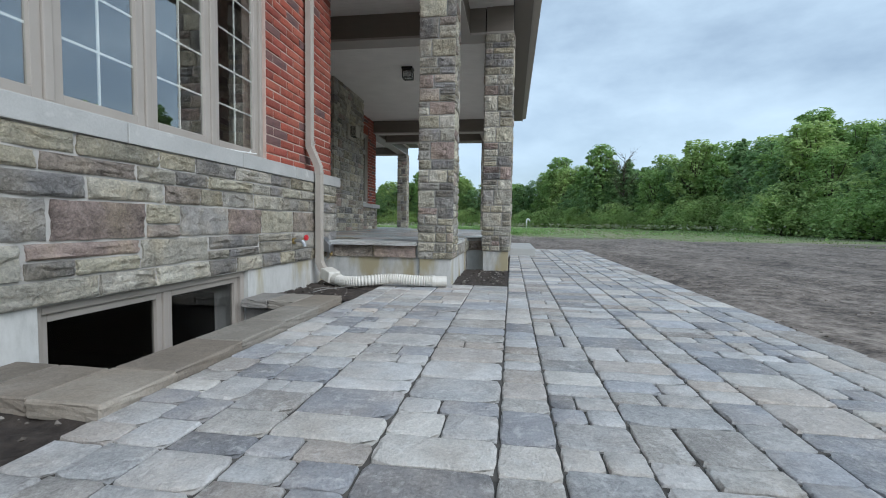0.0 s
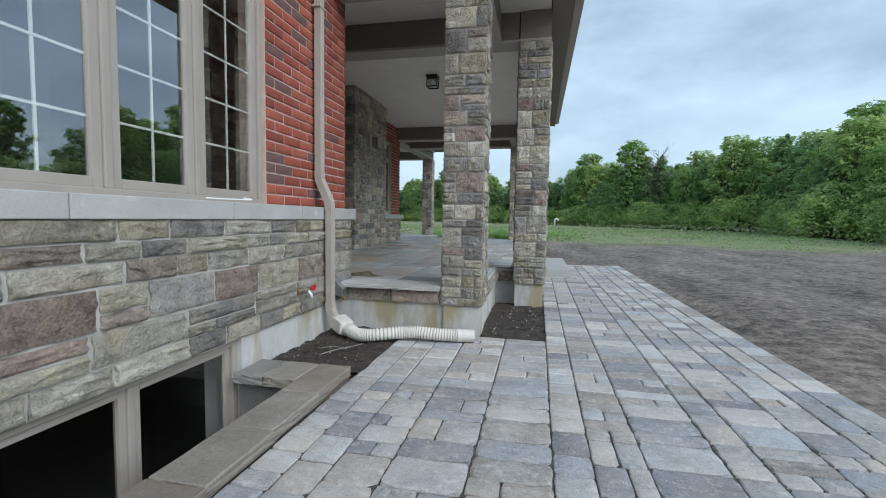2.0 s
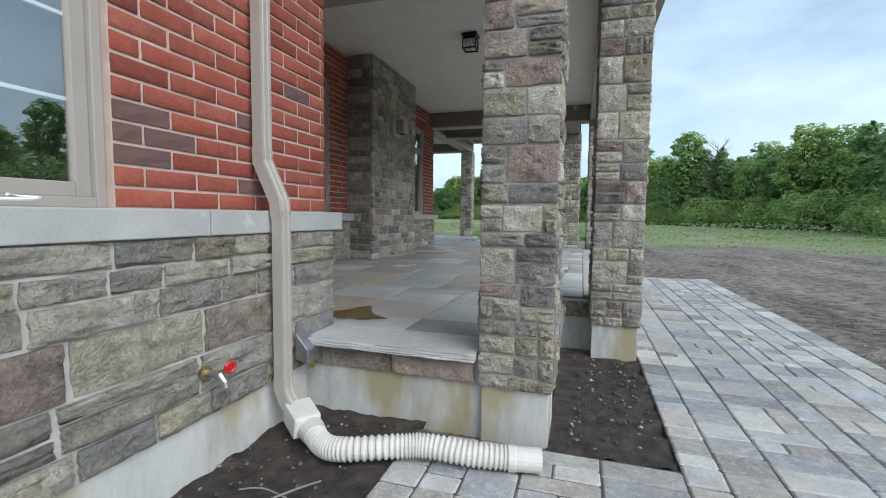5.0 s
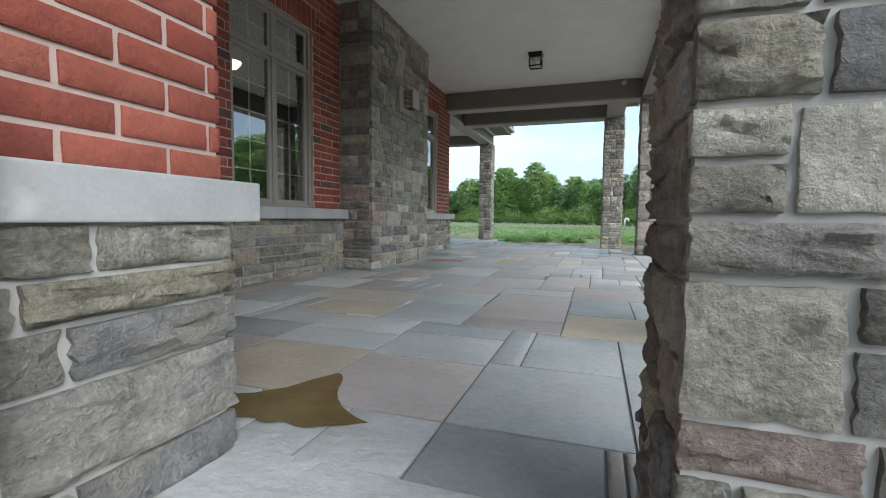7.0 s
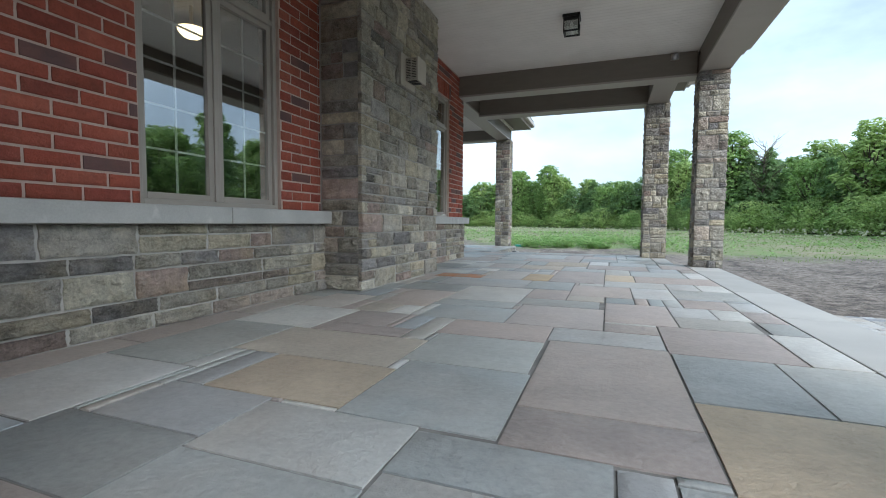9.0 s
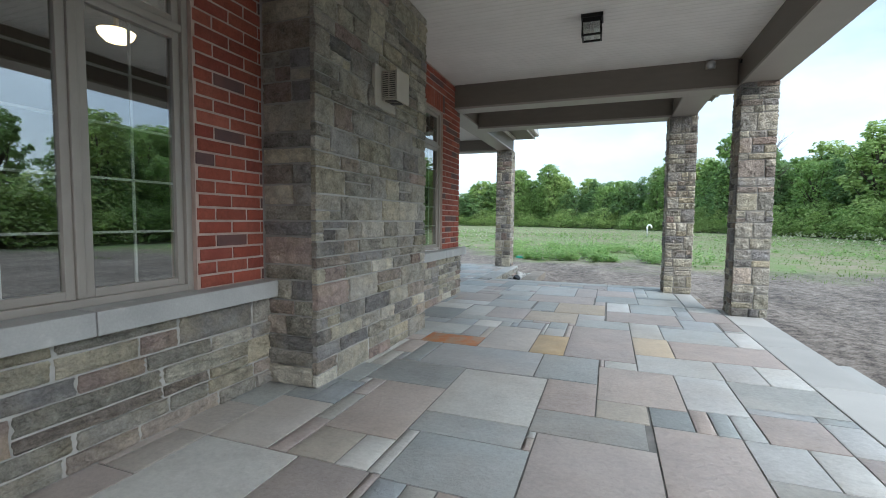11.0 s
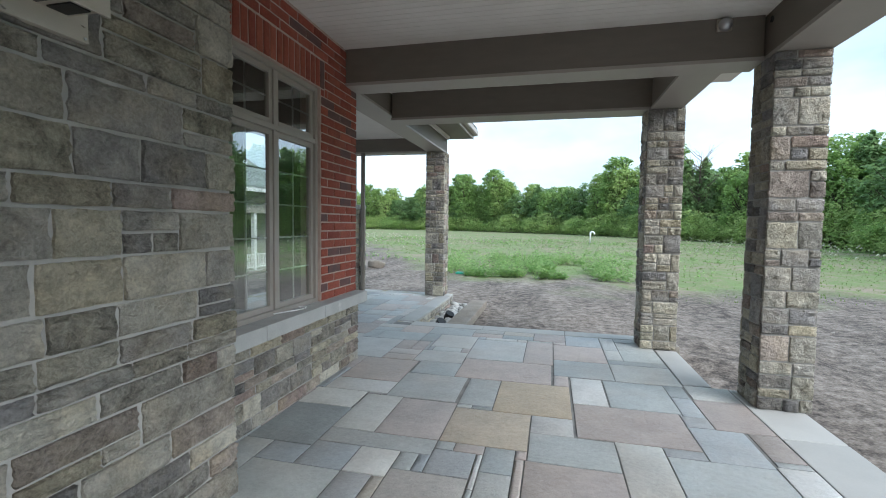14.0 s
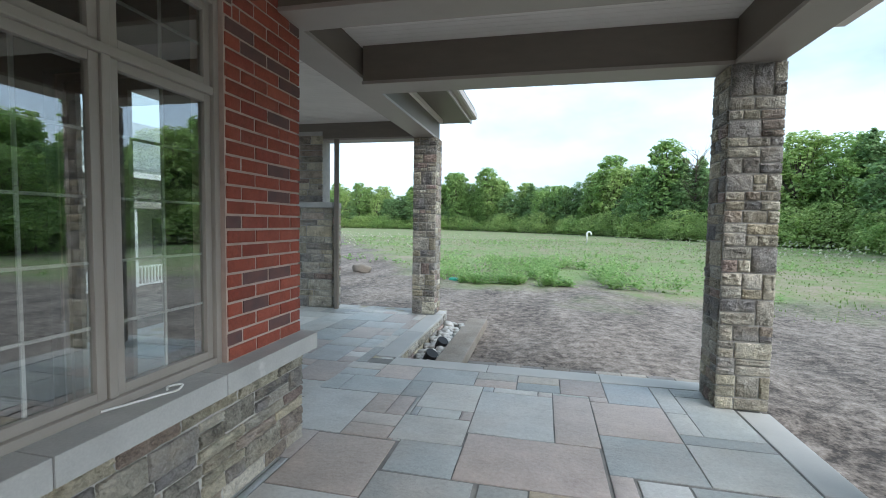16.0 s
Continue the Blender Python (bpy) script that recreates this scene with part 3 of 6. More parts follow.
ground = tagged(new("ground", me), "bare rutted brown soil giving way to a green grass field", "ground", kind="structure")


def soil_bed(name, x0, y0, x1, y1, z, label):
    bm = bmesh.new()
    nxx, nyy = max(4, int((x1 - x0) / 0.06)), max(4, int((y1 - y0) / 0.06))
    g = [[bm.verts.new((x0 + (x1 - x0) * i / nxx, y0 + (y1 - y0) * j / nyy,
                        z + 0.035 * noise.noise((i * 0.35, j * 0.35, x0)) + 0.02 * noise.noise((i * 1.1, j * 1.1, y0)))) for i in range(nxx + 1)] for j in range(nyy + 1)]
    for j in range(nyy):
        for i in range(nxx):
            bm.faces.new((g[j][i], g[j][i + 1], g[j + 1][i + 1], g[j + 1][i]))
    return link(name, bm, SOIL, None, label, "soil", "structure", smooth=True)


soil_bed("soil_bed_1", -3.75, 6.36, -2.6, 8.25, -0.02, "dark moist topsoil bed between foundation and pavers")
soil_bed("soil_bed_2", -1.66, 8.1, -0.74, 10.6, -0.03, "dark topsoil square beside the porch piers")
soil_bed("soil_bed_3", -3.75, -2.0, -2.6, 3.16, -0.04, "dark topsoil strip along the house foundation")


# ---- walls ----
def wall(name, items, material, label):
    return link(name, boxes(*items), material, None, label, "wall", "structure")


SILL0, SILL1, BASE, CEIL, FLOOR = 1.51, 1.67, 0.36, 5.2, 0.63
W1 = (3.10, 6.66, 1.67, 4.4)
BW = (3.74, 6.06, -1.05, 0.36)
wall_front = wall("wall_front", [((-4.15, -6, 1.67), (-3.83, W1[0], 5.6)), ((-4.15, W1[1], 1.67), (-3.83, 8.685, 5.6)), ((-4.15, W1[0], W1[3]), (-3.83, W1[1], 5.6)),
                                 ((-7.2, 8.45, 1.67), (-4.15, 8.685, 5.6))], REDMORTAR, "red brick house wall above a limestone sill course")
base_front = wall("wall_front_base", [((-4.15, -6, BASE), (-3.705, 8.585, SILL0)), ((-7.2, 8.35, BASE), (-4.15, 8.585, SILL0))], MORTAR, "split-face stone veneer base of the house wall")
foundation = wall("foundation_wall", [((-4.15, -6, -1.4), (-3.72, BW[0], BASE)), ((-4.15, BW[1], -1.4), (-3.72, 8.6, BASE)), ((-4.15, BW[0], -1.4), (-3.72, BW[1], BW[2]))],
                  CONCRETE, "pale poured concrete foundation with yellow stains")
wall_deep = wall("wall_recess", [((-7.4, 8.66, 1.67), (-7.075, 10.6, 5.6))], REDMORTAR, "shaded red brick wall in the porch recess")
base_deep = wall("wall_recess_base", [((-7.4, 8.55, FLOOR - 0.3), (-6.965, 10.66, SILL0))], MORTAR, "stone veneer base in the porch recess")
W2 = (11.72, 13.42, 1.67, 4.45)
D5 = (-9.32, -7.85, FLOOR, 4.3)
W3 = (17.53, 19.33, 1.67, 4.45)
wall_bay = wall("wall_bay", [((-6.95, 10.62, 1.67), (-6.65, W2[0], 5.6)), ((-6.95, W2[1], 1.67), (-6.65, 14.25, 5.6)), ((-6.95, W2[0], W2[3]), (-6.65, W2[1], 5.6)),
                             ((-7.3, 10.597, 1.67), (-6.95, 10.8, 5.6))], REDMORTAR, "red brick porch wall around a tall window")
base_bay = wall("wall_bay_base", [((-7.3, 10.63, FLOOR - 0.3), (-6.585, 14.25, SILL0))], MORTAR, "stone veneer base under the porch window")
chimney = wall("wall_chimney", [((-7.0, 14.197, FLOOR - 0.3), (-6.015, 16.823, 5.3))], MORTAR, "projecting split-face stone chimney breast on the porch")
wall_far = wall("wall_far", [((-6.95, 16.79, 1.67), (-6.65, W3[0], 5.6)), ((-6.95, W3[1], 1.67), (-6.65, 20.385, 5.6)), ((-6.95, W3[0], W3[3]), (-6.65, W3[1], 5.6)),
                             ((-11.0, 20.1, 1.67), (D5[0], 20.385, 5.6)), ((D5[1], 20.1, 1.67), (-6.95, 20.385, 5.6)), ((D5[0], 20.1, D5[3]), (D5[1], 20.385, 5.6))], REDMORTAR, "red brick porch wall ending at a corner")
base_far = wall("wall_far_base", [((-6.95, 16.79, FLOOR - 0.3), (-6.565, 20.255, SILL0)), ((-11.0, 20.0, FLOOR - 0.3), (D5[0], 20.255, SILL0)), ((D5[1], 20.0, FLOOR - 0.3), (-6.95, 20.255, SILL0))], MORTAR, "stone veneer base under the far porch window")
wall_wing = wall("wall_wing", [((-11.0, 26.59, FLOOR - 0.3), (-9.62, 27.0, 5.0)), ((-9.62, 26.59, FLOOR - 0.3), (-9.36, 27.0, 3.15))], MORTAR, "grey stone end wall of the rear wing")
# rooms get near-black walls in place of real interior shade
for nm, x0, x1, y0, y1, zf, mt in (("room_front", -9.0, -4.16, -5.9, 8.4, 0.75, ROOM), ("room_porch", -12.0, -6.96, 8.7, 20.0, 0.75, ROOM), ("room_basement", -9.0, -4.16, -5.9, 8.3, -1.5, UNLIT_TONE)):
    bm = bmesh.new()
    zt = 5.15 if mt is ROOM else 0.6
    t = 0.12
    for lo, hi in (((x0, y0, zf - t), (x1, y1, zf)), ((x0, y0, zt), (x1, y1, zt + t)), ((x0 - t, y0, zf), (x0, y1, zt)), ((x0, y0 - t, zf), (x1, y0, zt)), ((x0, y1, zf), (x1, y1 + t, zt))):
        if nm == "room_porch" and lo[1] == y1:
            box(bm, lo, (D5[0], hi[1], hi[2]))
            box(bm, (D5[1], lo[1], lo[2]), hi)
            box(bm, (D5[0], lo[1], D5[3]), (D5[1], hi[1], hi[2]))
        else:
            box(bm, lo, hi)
    link(nm, bm, mt, None, "plain interior behind the windows, coloured dark as if unlit", "room", "structure")


def sill(name, wallx, out_, segs, label, end=0.0, inner=0.35):
    e = empty(name, label, "sill", kind="structure")
    for a, b in zip(segs, segs[1:]):
        part("sill_stone", boxes(((wallx - inner, a + 0.004, SILL0), (out_, b - 0.004, SILL1)), bev=0.008), LIMESTONE, e)
    return e


sill("trim_sill_1", -3.85, -3.67, [-6, -4, -2, -0.2, 1.4, 2.95, 4.42, 5.92, 7.15, 8.76], "pale grey sawn limestone sill course")
sill("trim_sill_2", -6.68, -6.46, [10.56, 12.5, 14.2], "pale limestone sill course under the porch window")
sill("trim_sill_3", -6.68, -6.46, [16.82, 17.9, 19.1, 20.44], "pale limestone sill course under the far porch window")
sill("trim_sill_4", -7.1, -6.94, [8.7, 10.5], "pale limestone sill course in the recess")
e = empty("trim_sill_5", "pale limestone sill on the rear wing wall", "sill", kind="structure")
part("sill_stone", boxes(((-10.9, 26.5, 3.13), (-9.3, 27.0, 3.26)), bev=0.01), LIMESTONE, e)
part("sill_stone", boxes(((-7.12, 8.6, SILL0), (-3.86, 8.755, SILL1)), bev=0.008), LIMESTONE, bpy.data.objects["trim_sill_1"])
part("sill_stone", boxes(((-7.1, 10.5, SILL0), (-6.47, 10.7, SILL1)), bev=0.008), LIMESTONE, bpy.data.objects["trim_sill_2"])


# ---- windows ----
def window(name, x, y0, y1, z0, z1, bays, transom, rows, label, cols=2, grille=True, fw=0.055, pane_mat=GLASS, s=0.06, half=0.03):
    """A window in a wall that faces +x: outer frame, mullions, a sash with glass and grille in each bay."""
    w = empty(name, label, "window", kind="structure", at=(x, (y0 + y1) / 2, z0))
    part("window_frame", boxes(((x - 0.08, y0, z0), (x + 0.06, y0 + fw, z1)), ((x - 0.08, y1 - fw, z0), (x + 0.06, y1, z1)),
                               ((x - 0.08, y0 + fw, z0), (x + 0.06, y1 - fw, z0 + fw)), ((x - 0.08, y0 + fw, z1 - fw), (x + 0.06, y1 - fw, z1)), bev=0.008), FRAME, w)
    yy = [y0 + fw + (y1 - y0 - 2 * fw) * i / bays for i in range(bays + 1)]
    for c in yy[1:-1]:
        part("mullion", boxes(((x - 0.07, c - half, z0 + fw), (x + 0.045, c + half, z1 - fw)), bev=0.01), FRAME, w)
    if transom:
        part("transom", boxes(((x - 0.07, y0 + fw, transom - 0.03), (x + 0.055, y1 - fw, transom + 0.03)), bev=0.01), FRAME, w)
    zz = [(z0 + fw, transom - 0.03), (transom + 0.03, z1 - fw)] if transom else [(z0 + fw, z1 - fw)]
    for i in range(bays):
        a = yy[i] + (half if i else 0)
        b = yy[i + 1] - (half if i < bays - 1 else 0)
        for k, (p, q) in enumerate(zz):
            sash = part("sash", boxes(((x - 0.03, a, p), (x + 0.025, a + s, q)), ((x - 0.03, b - s, p), (x + 0.025, b, q)), ((x - 0.03, a + s, p), (x + 0.025, b - s, p + s)),
                                      ((x - 0.03, a + s, q - s), (x + 0.025, b - s, q)), bev=0.006), FRAME, w)
            pane = part("pane", boxes(((x - 0.012, a + s - 0.01, p + s - 0.01), (x - 0.004, b - s + 0.01, q - s + 0.01))), pane_mat, sash, "clear reflective window glass")
            pane.visible_shadow = False
            if grille:
                n = rows if k == 0 else 2
                bm = bmesh.new()
                for c in range(1, cols):
                    yc = a + s + (b - a - 2 * s) * c / cols
                    box(bm, (x - 0.028, yc - 0.009, p + s), (x - 0.016, yc + 0.009, q - s))
                for r in range(1, n):
                    zc = p + s + (q - p - 2 * s) * r / n
                    box(bm, (x - 0.027, a + s, zc - 0.009), (x - 0.017, b - s, zc + 0.009))
                part("grille", bm, GRILLE, sash, "pale grille bars between the panes")
    return w


window("window_1", -3.93, W1[0], W1[1], W1[2], W1[3], 4, None, 6, "tall taupe casement window with pale grilles", s=0.075, half=0.035)
window("window_2", -6.75, W2[0], W2[1], W2[2], W2[3], 2, 3.80, 5, "taupe double casement porch window with transom")
window("window_3", -6.75, W3[0], W3[1], W3[2], W3[3], 2, 3.76, 5, "taupe double casement window with transom lights")
window("window_4", -3.83, BW[0], BW[1], BW[2], BW[3], 2, None, 1, "taupe sliding basement window in a window well", grille=False, fw=0.07, pane_mat=DARKGLASS)

door = empty("door_1", "taupe glazed double patio door onto the rear porch", "door", kind="structure", at=((D5[0] + D5[1]) / 2, 20.2, FLOOR))
part("door_frame", boxes(((D5[0], 20.14, FLOOR), (D5[0] + 0.07, 20.27, D5[3])), ((D5[1] - 0.07, 20.14, FLOOR), (D5[1], 20.27, D5[3])), ((D5[0] + 0.07, 20.14, D5[3] - 0.07), (D5[1] - 0.07, 20.27, D5[3]))), FRAME, door)
for a, c in ((D5[0] + 0.07, -8.59), (-8.58, D5[1] - 0.07)):
    leaf_ = part("door_leaf", boxes(((a, 20.17, FLOOR + 0.01), (a + 0.12, 20.23, D5[3] - 0.07)), ((c - 0.12, 20.17, FLOOR + 0.01), (c, 20.23, D5[3] - 0.07)),
                                    ((a + 0.12, 20.17, FLOOR + 0.01), (c - 0.12, 20.23, FLOOR + 0.2)), ((a + 0.12, 20.17, D5[3] - 0.19), (c - 0.12, 20.23, D5[3] - 0.07)), bev=0.006), FRAME, door)
    pane = part("pane", boxes(((a + 0.11, 20.196, FLOOR + 0.19), (c - 0.11, 20.204, D5[3] - 0.18))), CLEAR, leaf_, "clear door glass")
    pane.visible_shadow = False

# ---- porch ----
porch = link("floor_porch", boxes(((-7.1, 8.22, -0.3), (-1.68, 10.95, 0.613)), ((-7.1, 10.95, -0.3), (-0.9, 20.3, 0.613)), ((-7.1, 20.3, -0.3), (-1.66, 23.04, 0.613)),
                                  ((-12, 23.04, -0.3), (-6.55, 27.2, 0.613)), ((-12, 20.3, -0.3), (-7.1, 23.04, 0.613))), CONCRETE, None, "raised porch floor of irregular grey-blue flagstones", "porch floor", "structure")
part("joint_bed", boxes(((-7.05, 8.6, 0.6), (-1.70, 10.95, 0.6175)), ((-7.05, 10.95, 0.6), (-0.92, 20.3, 0.6175)), ((-7.05, 20.3, 0.6), (-1.68, 23.0, 0.6175))), JOINT, porch, "dark grey grout between the flagstones")
ceiling_bm = bmesh.new()
b = 8.25
while b < 22.6:
    box(ceiling_bm, (-7.3, b, CEIL), (-1.2 if b < 20.4 else -1.7, b + 0.112, CEIL + 0.02))
    b += 0.12
while b < 27:
    box(ceiling_bm, (-12, b, CEIL), (-6.75, b + 0.112, CEIL + 0.02))
    b += 0.12
box(ceiling_bm, (-12, 8.2, CEIL + 0.012), (-0.8, 22.7, CEIL + 0.1))
box(ceiling_bm, (-12, 22.7, CEIL + 0.012), (-6.7, 27.1, CEIL + 0.1))
link("ceiling", ceiling_bm, SOFFIT, None, "cream ribbed vinyl porch ceiling", "ceiling", "structure")


def beam(x0, y0, x1, y1, z0=4.68, z1=5.21, label="taupe clad porch beam with pale underside"):
    e = empty("beam", label, "beam", "porch beams", at=((x0 + x1) / 2, (y0 + y1) / 2, z0))
    part("cladding", boxes(((x0, y0, z0 + 0.02), (x1, y1, z1)), bev=0.006), CLAD, e)
    part("underside", boxes(((x0 - 0.012, y0 - 0.012, z0), (x1 + 0.012, y1 + 0.012, z0 + 0.045)), bev=0.004), FRAME, e, "paler trim board under the beam")
    return e


beam(-3.9, 8.2, -1.7, 8.62)
beam(-2.14, 8.64, -1.66, 10.5, label="short taupe clad beam joining two piers")
beam(-7.05, 10.52, -1.34, 10.94)
beam(-1.32, 10.5, -0.79, 20.3, label="long taupe clad beam along the porch edge")
beam(-6.7, 20.05, -1.34, 20.45)
beam(-2.13, 20.47, -1.66, 22.18, label="short taupe clad beam joining two piers")
beam(-6.72, 22.2, -1.62, 22.66)
beam(-7.22, 20.47, -6.76, 27.05, 4.78, 5.3, label="taupe clad beam along the rear wing")
beam(-11.0, 26.62, -7.24, 27.02, 4.78, 5.3, label="taupe clad beam at the end of the rear wing")

# eaves and roof
eave = empty("eaves", "taupe soffit, fascia and gutter of the porch roof", "eaves", kind="structure")
part("soffit", boxes(((-0.78, 7.6, 5.21), (-0.42, 20.6, 5.24)), ((-1.64, 20.6, 5.21), (-1.2, 23.2, 5.24)), ((-7.24, 22.72, 5.31), (-6.1, 27.6, 5.34))), CLAD, eave)
part("fascia", boxes(((-0.42, 7.6, 5.19), (-0.39, 20.6, 5.42)), ((-1.2, 20.6, 5.19), (-1.17, 23.2, 5.42)), ((-6.1, 22.72, 5.29), (-6.07, 27.6, 5.52))), FRAME, eave)
for gx0, ga, gb_, gz in ((-0.385, 7.6, 20.6, 5.28), (-1.165, 20.62, 23.2, 5.28), (-6.065, 22.72, 27.6, 5.38)):
    part("gutter", boxes(((gx0, ga, gz), (gx0 + 0.11, gb_, gz + 0.02)), ((gx0 + 0.1, ga, gz + 0.02), (gx0 + 0.13, gb_, gz + 0.15)), bev=0.004), SPOUT, eave)
bm = bmesh.new()
for pts in (((-0.3, 7.4, 5.44), (-0.3, 20.7, 5.44), (-6.5, 20.7, 8.6), (-6.5, 7.4, 8.6)), ((-1.1, 20.7, 5.44), (-1.1, 23.3, 5.44), (-6.5, 23.3, 8.0), (-6.5, 20.7, 8.0)),
            ((-6.0, 23.3, 5.54), (-6.0, 27.7, 5.54), (-10, 27.7, 8.0), (-10, 23.3, 8.0)), ((-3.3, -6, 5.7), (-3.3, 8.9, 5.7), (-8, 8.9, 8.6), (-8, -6, 8.6))):
    lo = [bm.verts.new(p) for p in pts]
    hi = [bm.verts.new((p[0], p[1], p[2] + 0.12)) for p in pts]
    bm.faces.new(lo[::-1]), bm.faces.new(hi)
    for k in range(4):
        bm.faces.new((lo[k], lo[(k + 1) % 4], hi[(k + 1) % 4], hi[k]))
box(bm, (-12.2, -6, 5.6), (-3.86, 8.66, 5.72))
box(bm, (-12.2, 8.66, 5.6), (-2.5, 22.9, 5.72))
box(bm, (-12.2, 22.9, 5.6), (-7.2, 27.2, 5.72))
box(bm, (-12.2, -6.2, -1), (-12.05, 20.3, 5.6))
link("roof", bm, SHINGLE, None, "grey shingled roof over house and porch", "roof", "structure")


# ---- piers ----
def pier(x0, y0, x1, y1, z0, z1, seed, footing, label):
    e = empty("stone_pier", label, "pier", "porch piers", at=((x0 + x1) / 2, (y0 + y1) / 2, -0.07 if footing else FLOOR))
    t = 0.042
    part("core", boxes(((x0 + 0.018, y0 + 0.018, z0), (x1 - 0.018, y1 - 0.018, z1))), MORTAR, e)
    if footing:
        part("concrete_footing", boxes(((x0 + 0.03, y0 + 0.03, -0.3), (x1 - 0.03, y1 - 0.03, z0)), bev=0.01), CONCRETE, e)
    rnd = random.Random(seed)
    hs, ls = (0.11, 0.15, 0.2, 0.27, 0.31), (0.14, 0.34)
    for nrm, plane, a0, a1 in (((0, -1, 0), y0 + t, x0, x1), ((0, 1, 0), y1 - t, x0, x1), ((1, 0, 0), x1 - t, y0 + t, y1 - t), ((-1, 0, 0), x0 + t, y0 + t, y1 - t)):
        lay(e, "stone", STONES, ashlar(a0, z0, a1, z1, rnd, hs, ls, 0.5), nrm, plane, 0.05, 0.014, rnd, 0.008)
    return e


pier(-2.18, 8.13, -1.62, 8.70, 0.37, 4.68, 31, True, "square split-face stone pier on a concrete footing")
pier(-1.34, 10.48, -0.77, 11.06, 0.37, 4.68, 2, True, "square split-face stone pier on a concrete footing")
pier(-1.34, 19.76, -0.78, 20.34, FLOOR, 4.68, 3, False, "square split-face stone pier at the porch edge")
pier(-2.18, 22.16, -1.60, 22.74, FLOOR, 4.68, 4, False, "square split-face stone pier at the porch corner")
pier(-7.26, 26.52, -6.70, 27.10, FLOOR, 4.78, 5, False, "square split-face stone pier of the rear wing")


# ---- downspout and drain pipe ----
def sweep(bm, pts, wid, dep):
    """A ribbed rectangular duct whose path lies in a plane of constant y."""
    prof = [(-0.5, -0.5), (0.5, -0.5), (0.5, -0.28), (0.42, -0.22), (0.5, -0.16), (0.5, 0.16), (0.42, 0.22), (0.5, 0.28), (0.5, 0.5), (-0.5, 0.5)]
    rings = []
    for i, p in enumerate(pts):
        d = (Vector(pts[min(i + 1, len(pts) - 1)]) - Vector(pts[max(i - 1, 0)])).normalized()
        nrm = Vector((0, 1, 0)).cross(d).normalized()
        if nrm.x < 0:
            nrm = -nrm
        rings.append([bm.verts.new(Vector(p) + nrm * (a * dep) + Vector((0, c * wid, 0))) for a, c in prof])
    n = len(prof)
    for a, c in zip(rings, rings[1:]):
        for k in range(n):
            bm.faces.new((a[k], a[(k + 1) % n], c[(k + 1) % n], c[k]))
    bm.faces.new(rings[0]), bm.faces.new(rings[-1])
    bmesh.ops.recalc_face_normals(bm, faces=bm.faces[:])
    return bm


def downspout(y, label):
    s = empty("downspout", label, "downspout", "downspouts", at=(-3.6, y, 0.1))
    part("upper_pipe", sweep(bmesh.new(), [(-3.74, y - 0.02, 5.4), (-3.74, y - 0.02, 2.04)], 0.114, 0.082), SPOUT, s)
    part("offset_elbow", sweep(bmesh.new(), [(-3.74, y - 0.02, 2.12), (-3.735, y - 0.02, 2.03), (-3.612, y, 1.74), (-3.60, y, 1.62)], 0.123, 0.09), SPOUT, s)
    part("lower_pipe", sweep(bmesh.new(), [(-3.60, y, 1.68), (-3.60, y, 0.36)], 0.114, 0.082), SPOUT, s)
    part("shoe_elbow", sweep(bmesh.new(), [(-3.60, y, 0.42), (-3.595, y, 0.32), (-3.56, y, 0.24), (-3.50, y, 0.17), (-3.43, y, 0.12)], 0.12, 0.088), SPOUT, s)
    part("strap", boxes(((-3.8, y - 0.105, 4.2), (-3.69, y + 0.045, 4.23)), bev=0.003), SPOUT, s)
    for zz_, xx, dy in ((2.07, -3.694, -0.02), (1.66, -3.556, 0)):
        for o in (-0.045, 0.045):
            part("screw", tube(bmesh.new(), [(xx, y + dy + o, zz_), (xx + 0.008, y + dy + o, zz_)], 0.007, 6), STEEL, s)
    return s


downspout(7.74, "taupe ribbed aluminium downspout on the house wall")
rear = empty("downspout", "dark taupe downspout at the rear wing corner", "downspout", "downspouts", at=(-9.2, 26.55, FLOOR))
part("pipe", boxes(((-9.26, 26.5, FLOOR), (-9.16, 26.59, 4.8)), bev=0.01), CLAD, rear)
part("strap", boxes(((-9.27, 26.49, 2.6), (-9.15, 26.6, 2.63)), bev=0.003), CLAD, rear)

drain = empty("drain_pipe", "off-white corrugated drain pipe lying from downspout to pavers", "drain pipe", at=(-3.3, 7.6, 0.0))
ctrl = [Vector(p) for p in ((-3.30, 7.66, 0.075), (-3.12, 7.52, 0.065), (-2.95, 7.50, 0.07), (-2.6, 7.60, 0.10), (-2.4, 7.66, 0.105), (-2.1, 7.68, 0.09), (-1.85, 7.72, 0.085))]


def along(ctrl_, n):
    res = []
    for i in range(n + 1):
        f = i / n * (len(ctrl_) - 1)
        k = min(int(f), len(ctrl_) - 2)
        u = f - k
        p0, p1, p2, p3 = ctrl_[max(k - 1, 0)], ctrl_[k], ctrl_[k + 1], ctrl_[min(k + 2, len(ctrl_) - 1)]
        res.append(0.5 * ((2 * p1) + (p2 - p0) * u + (2 * p0 - 5 * p1 + 4 * p2 - p3) * u * u + (3 * p1 - p0 - 3 * p2 + p3) * u ** 3))
    return res


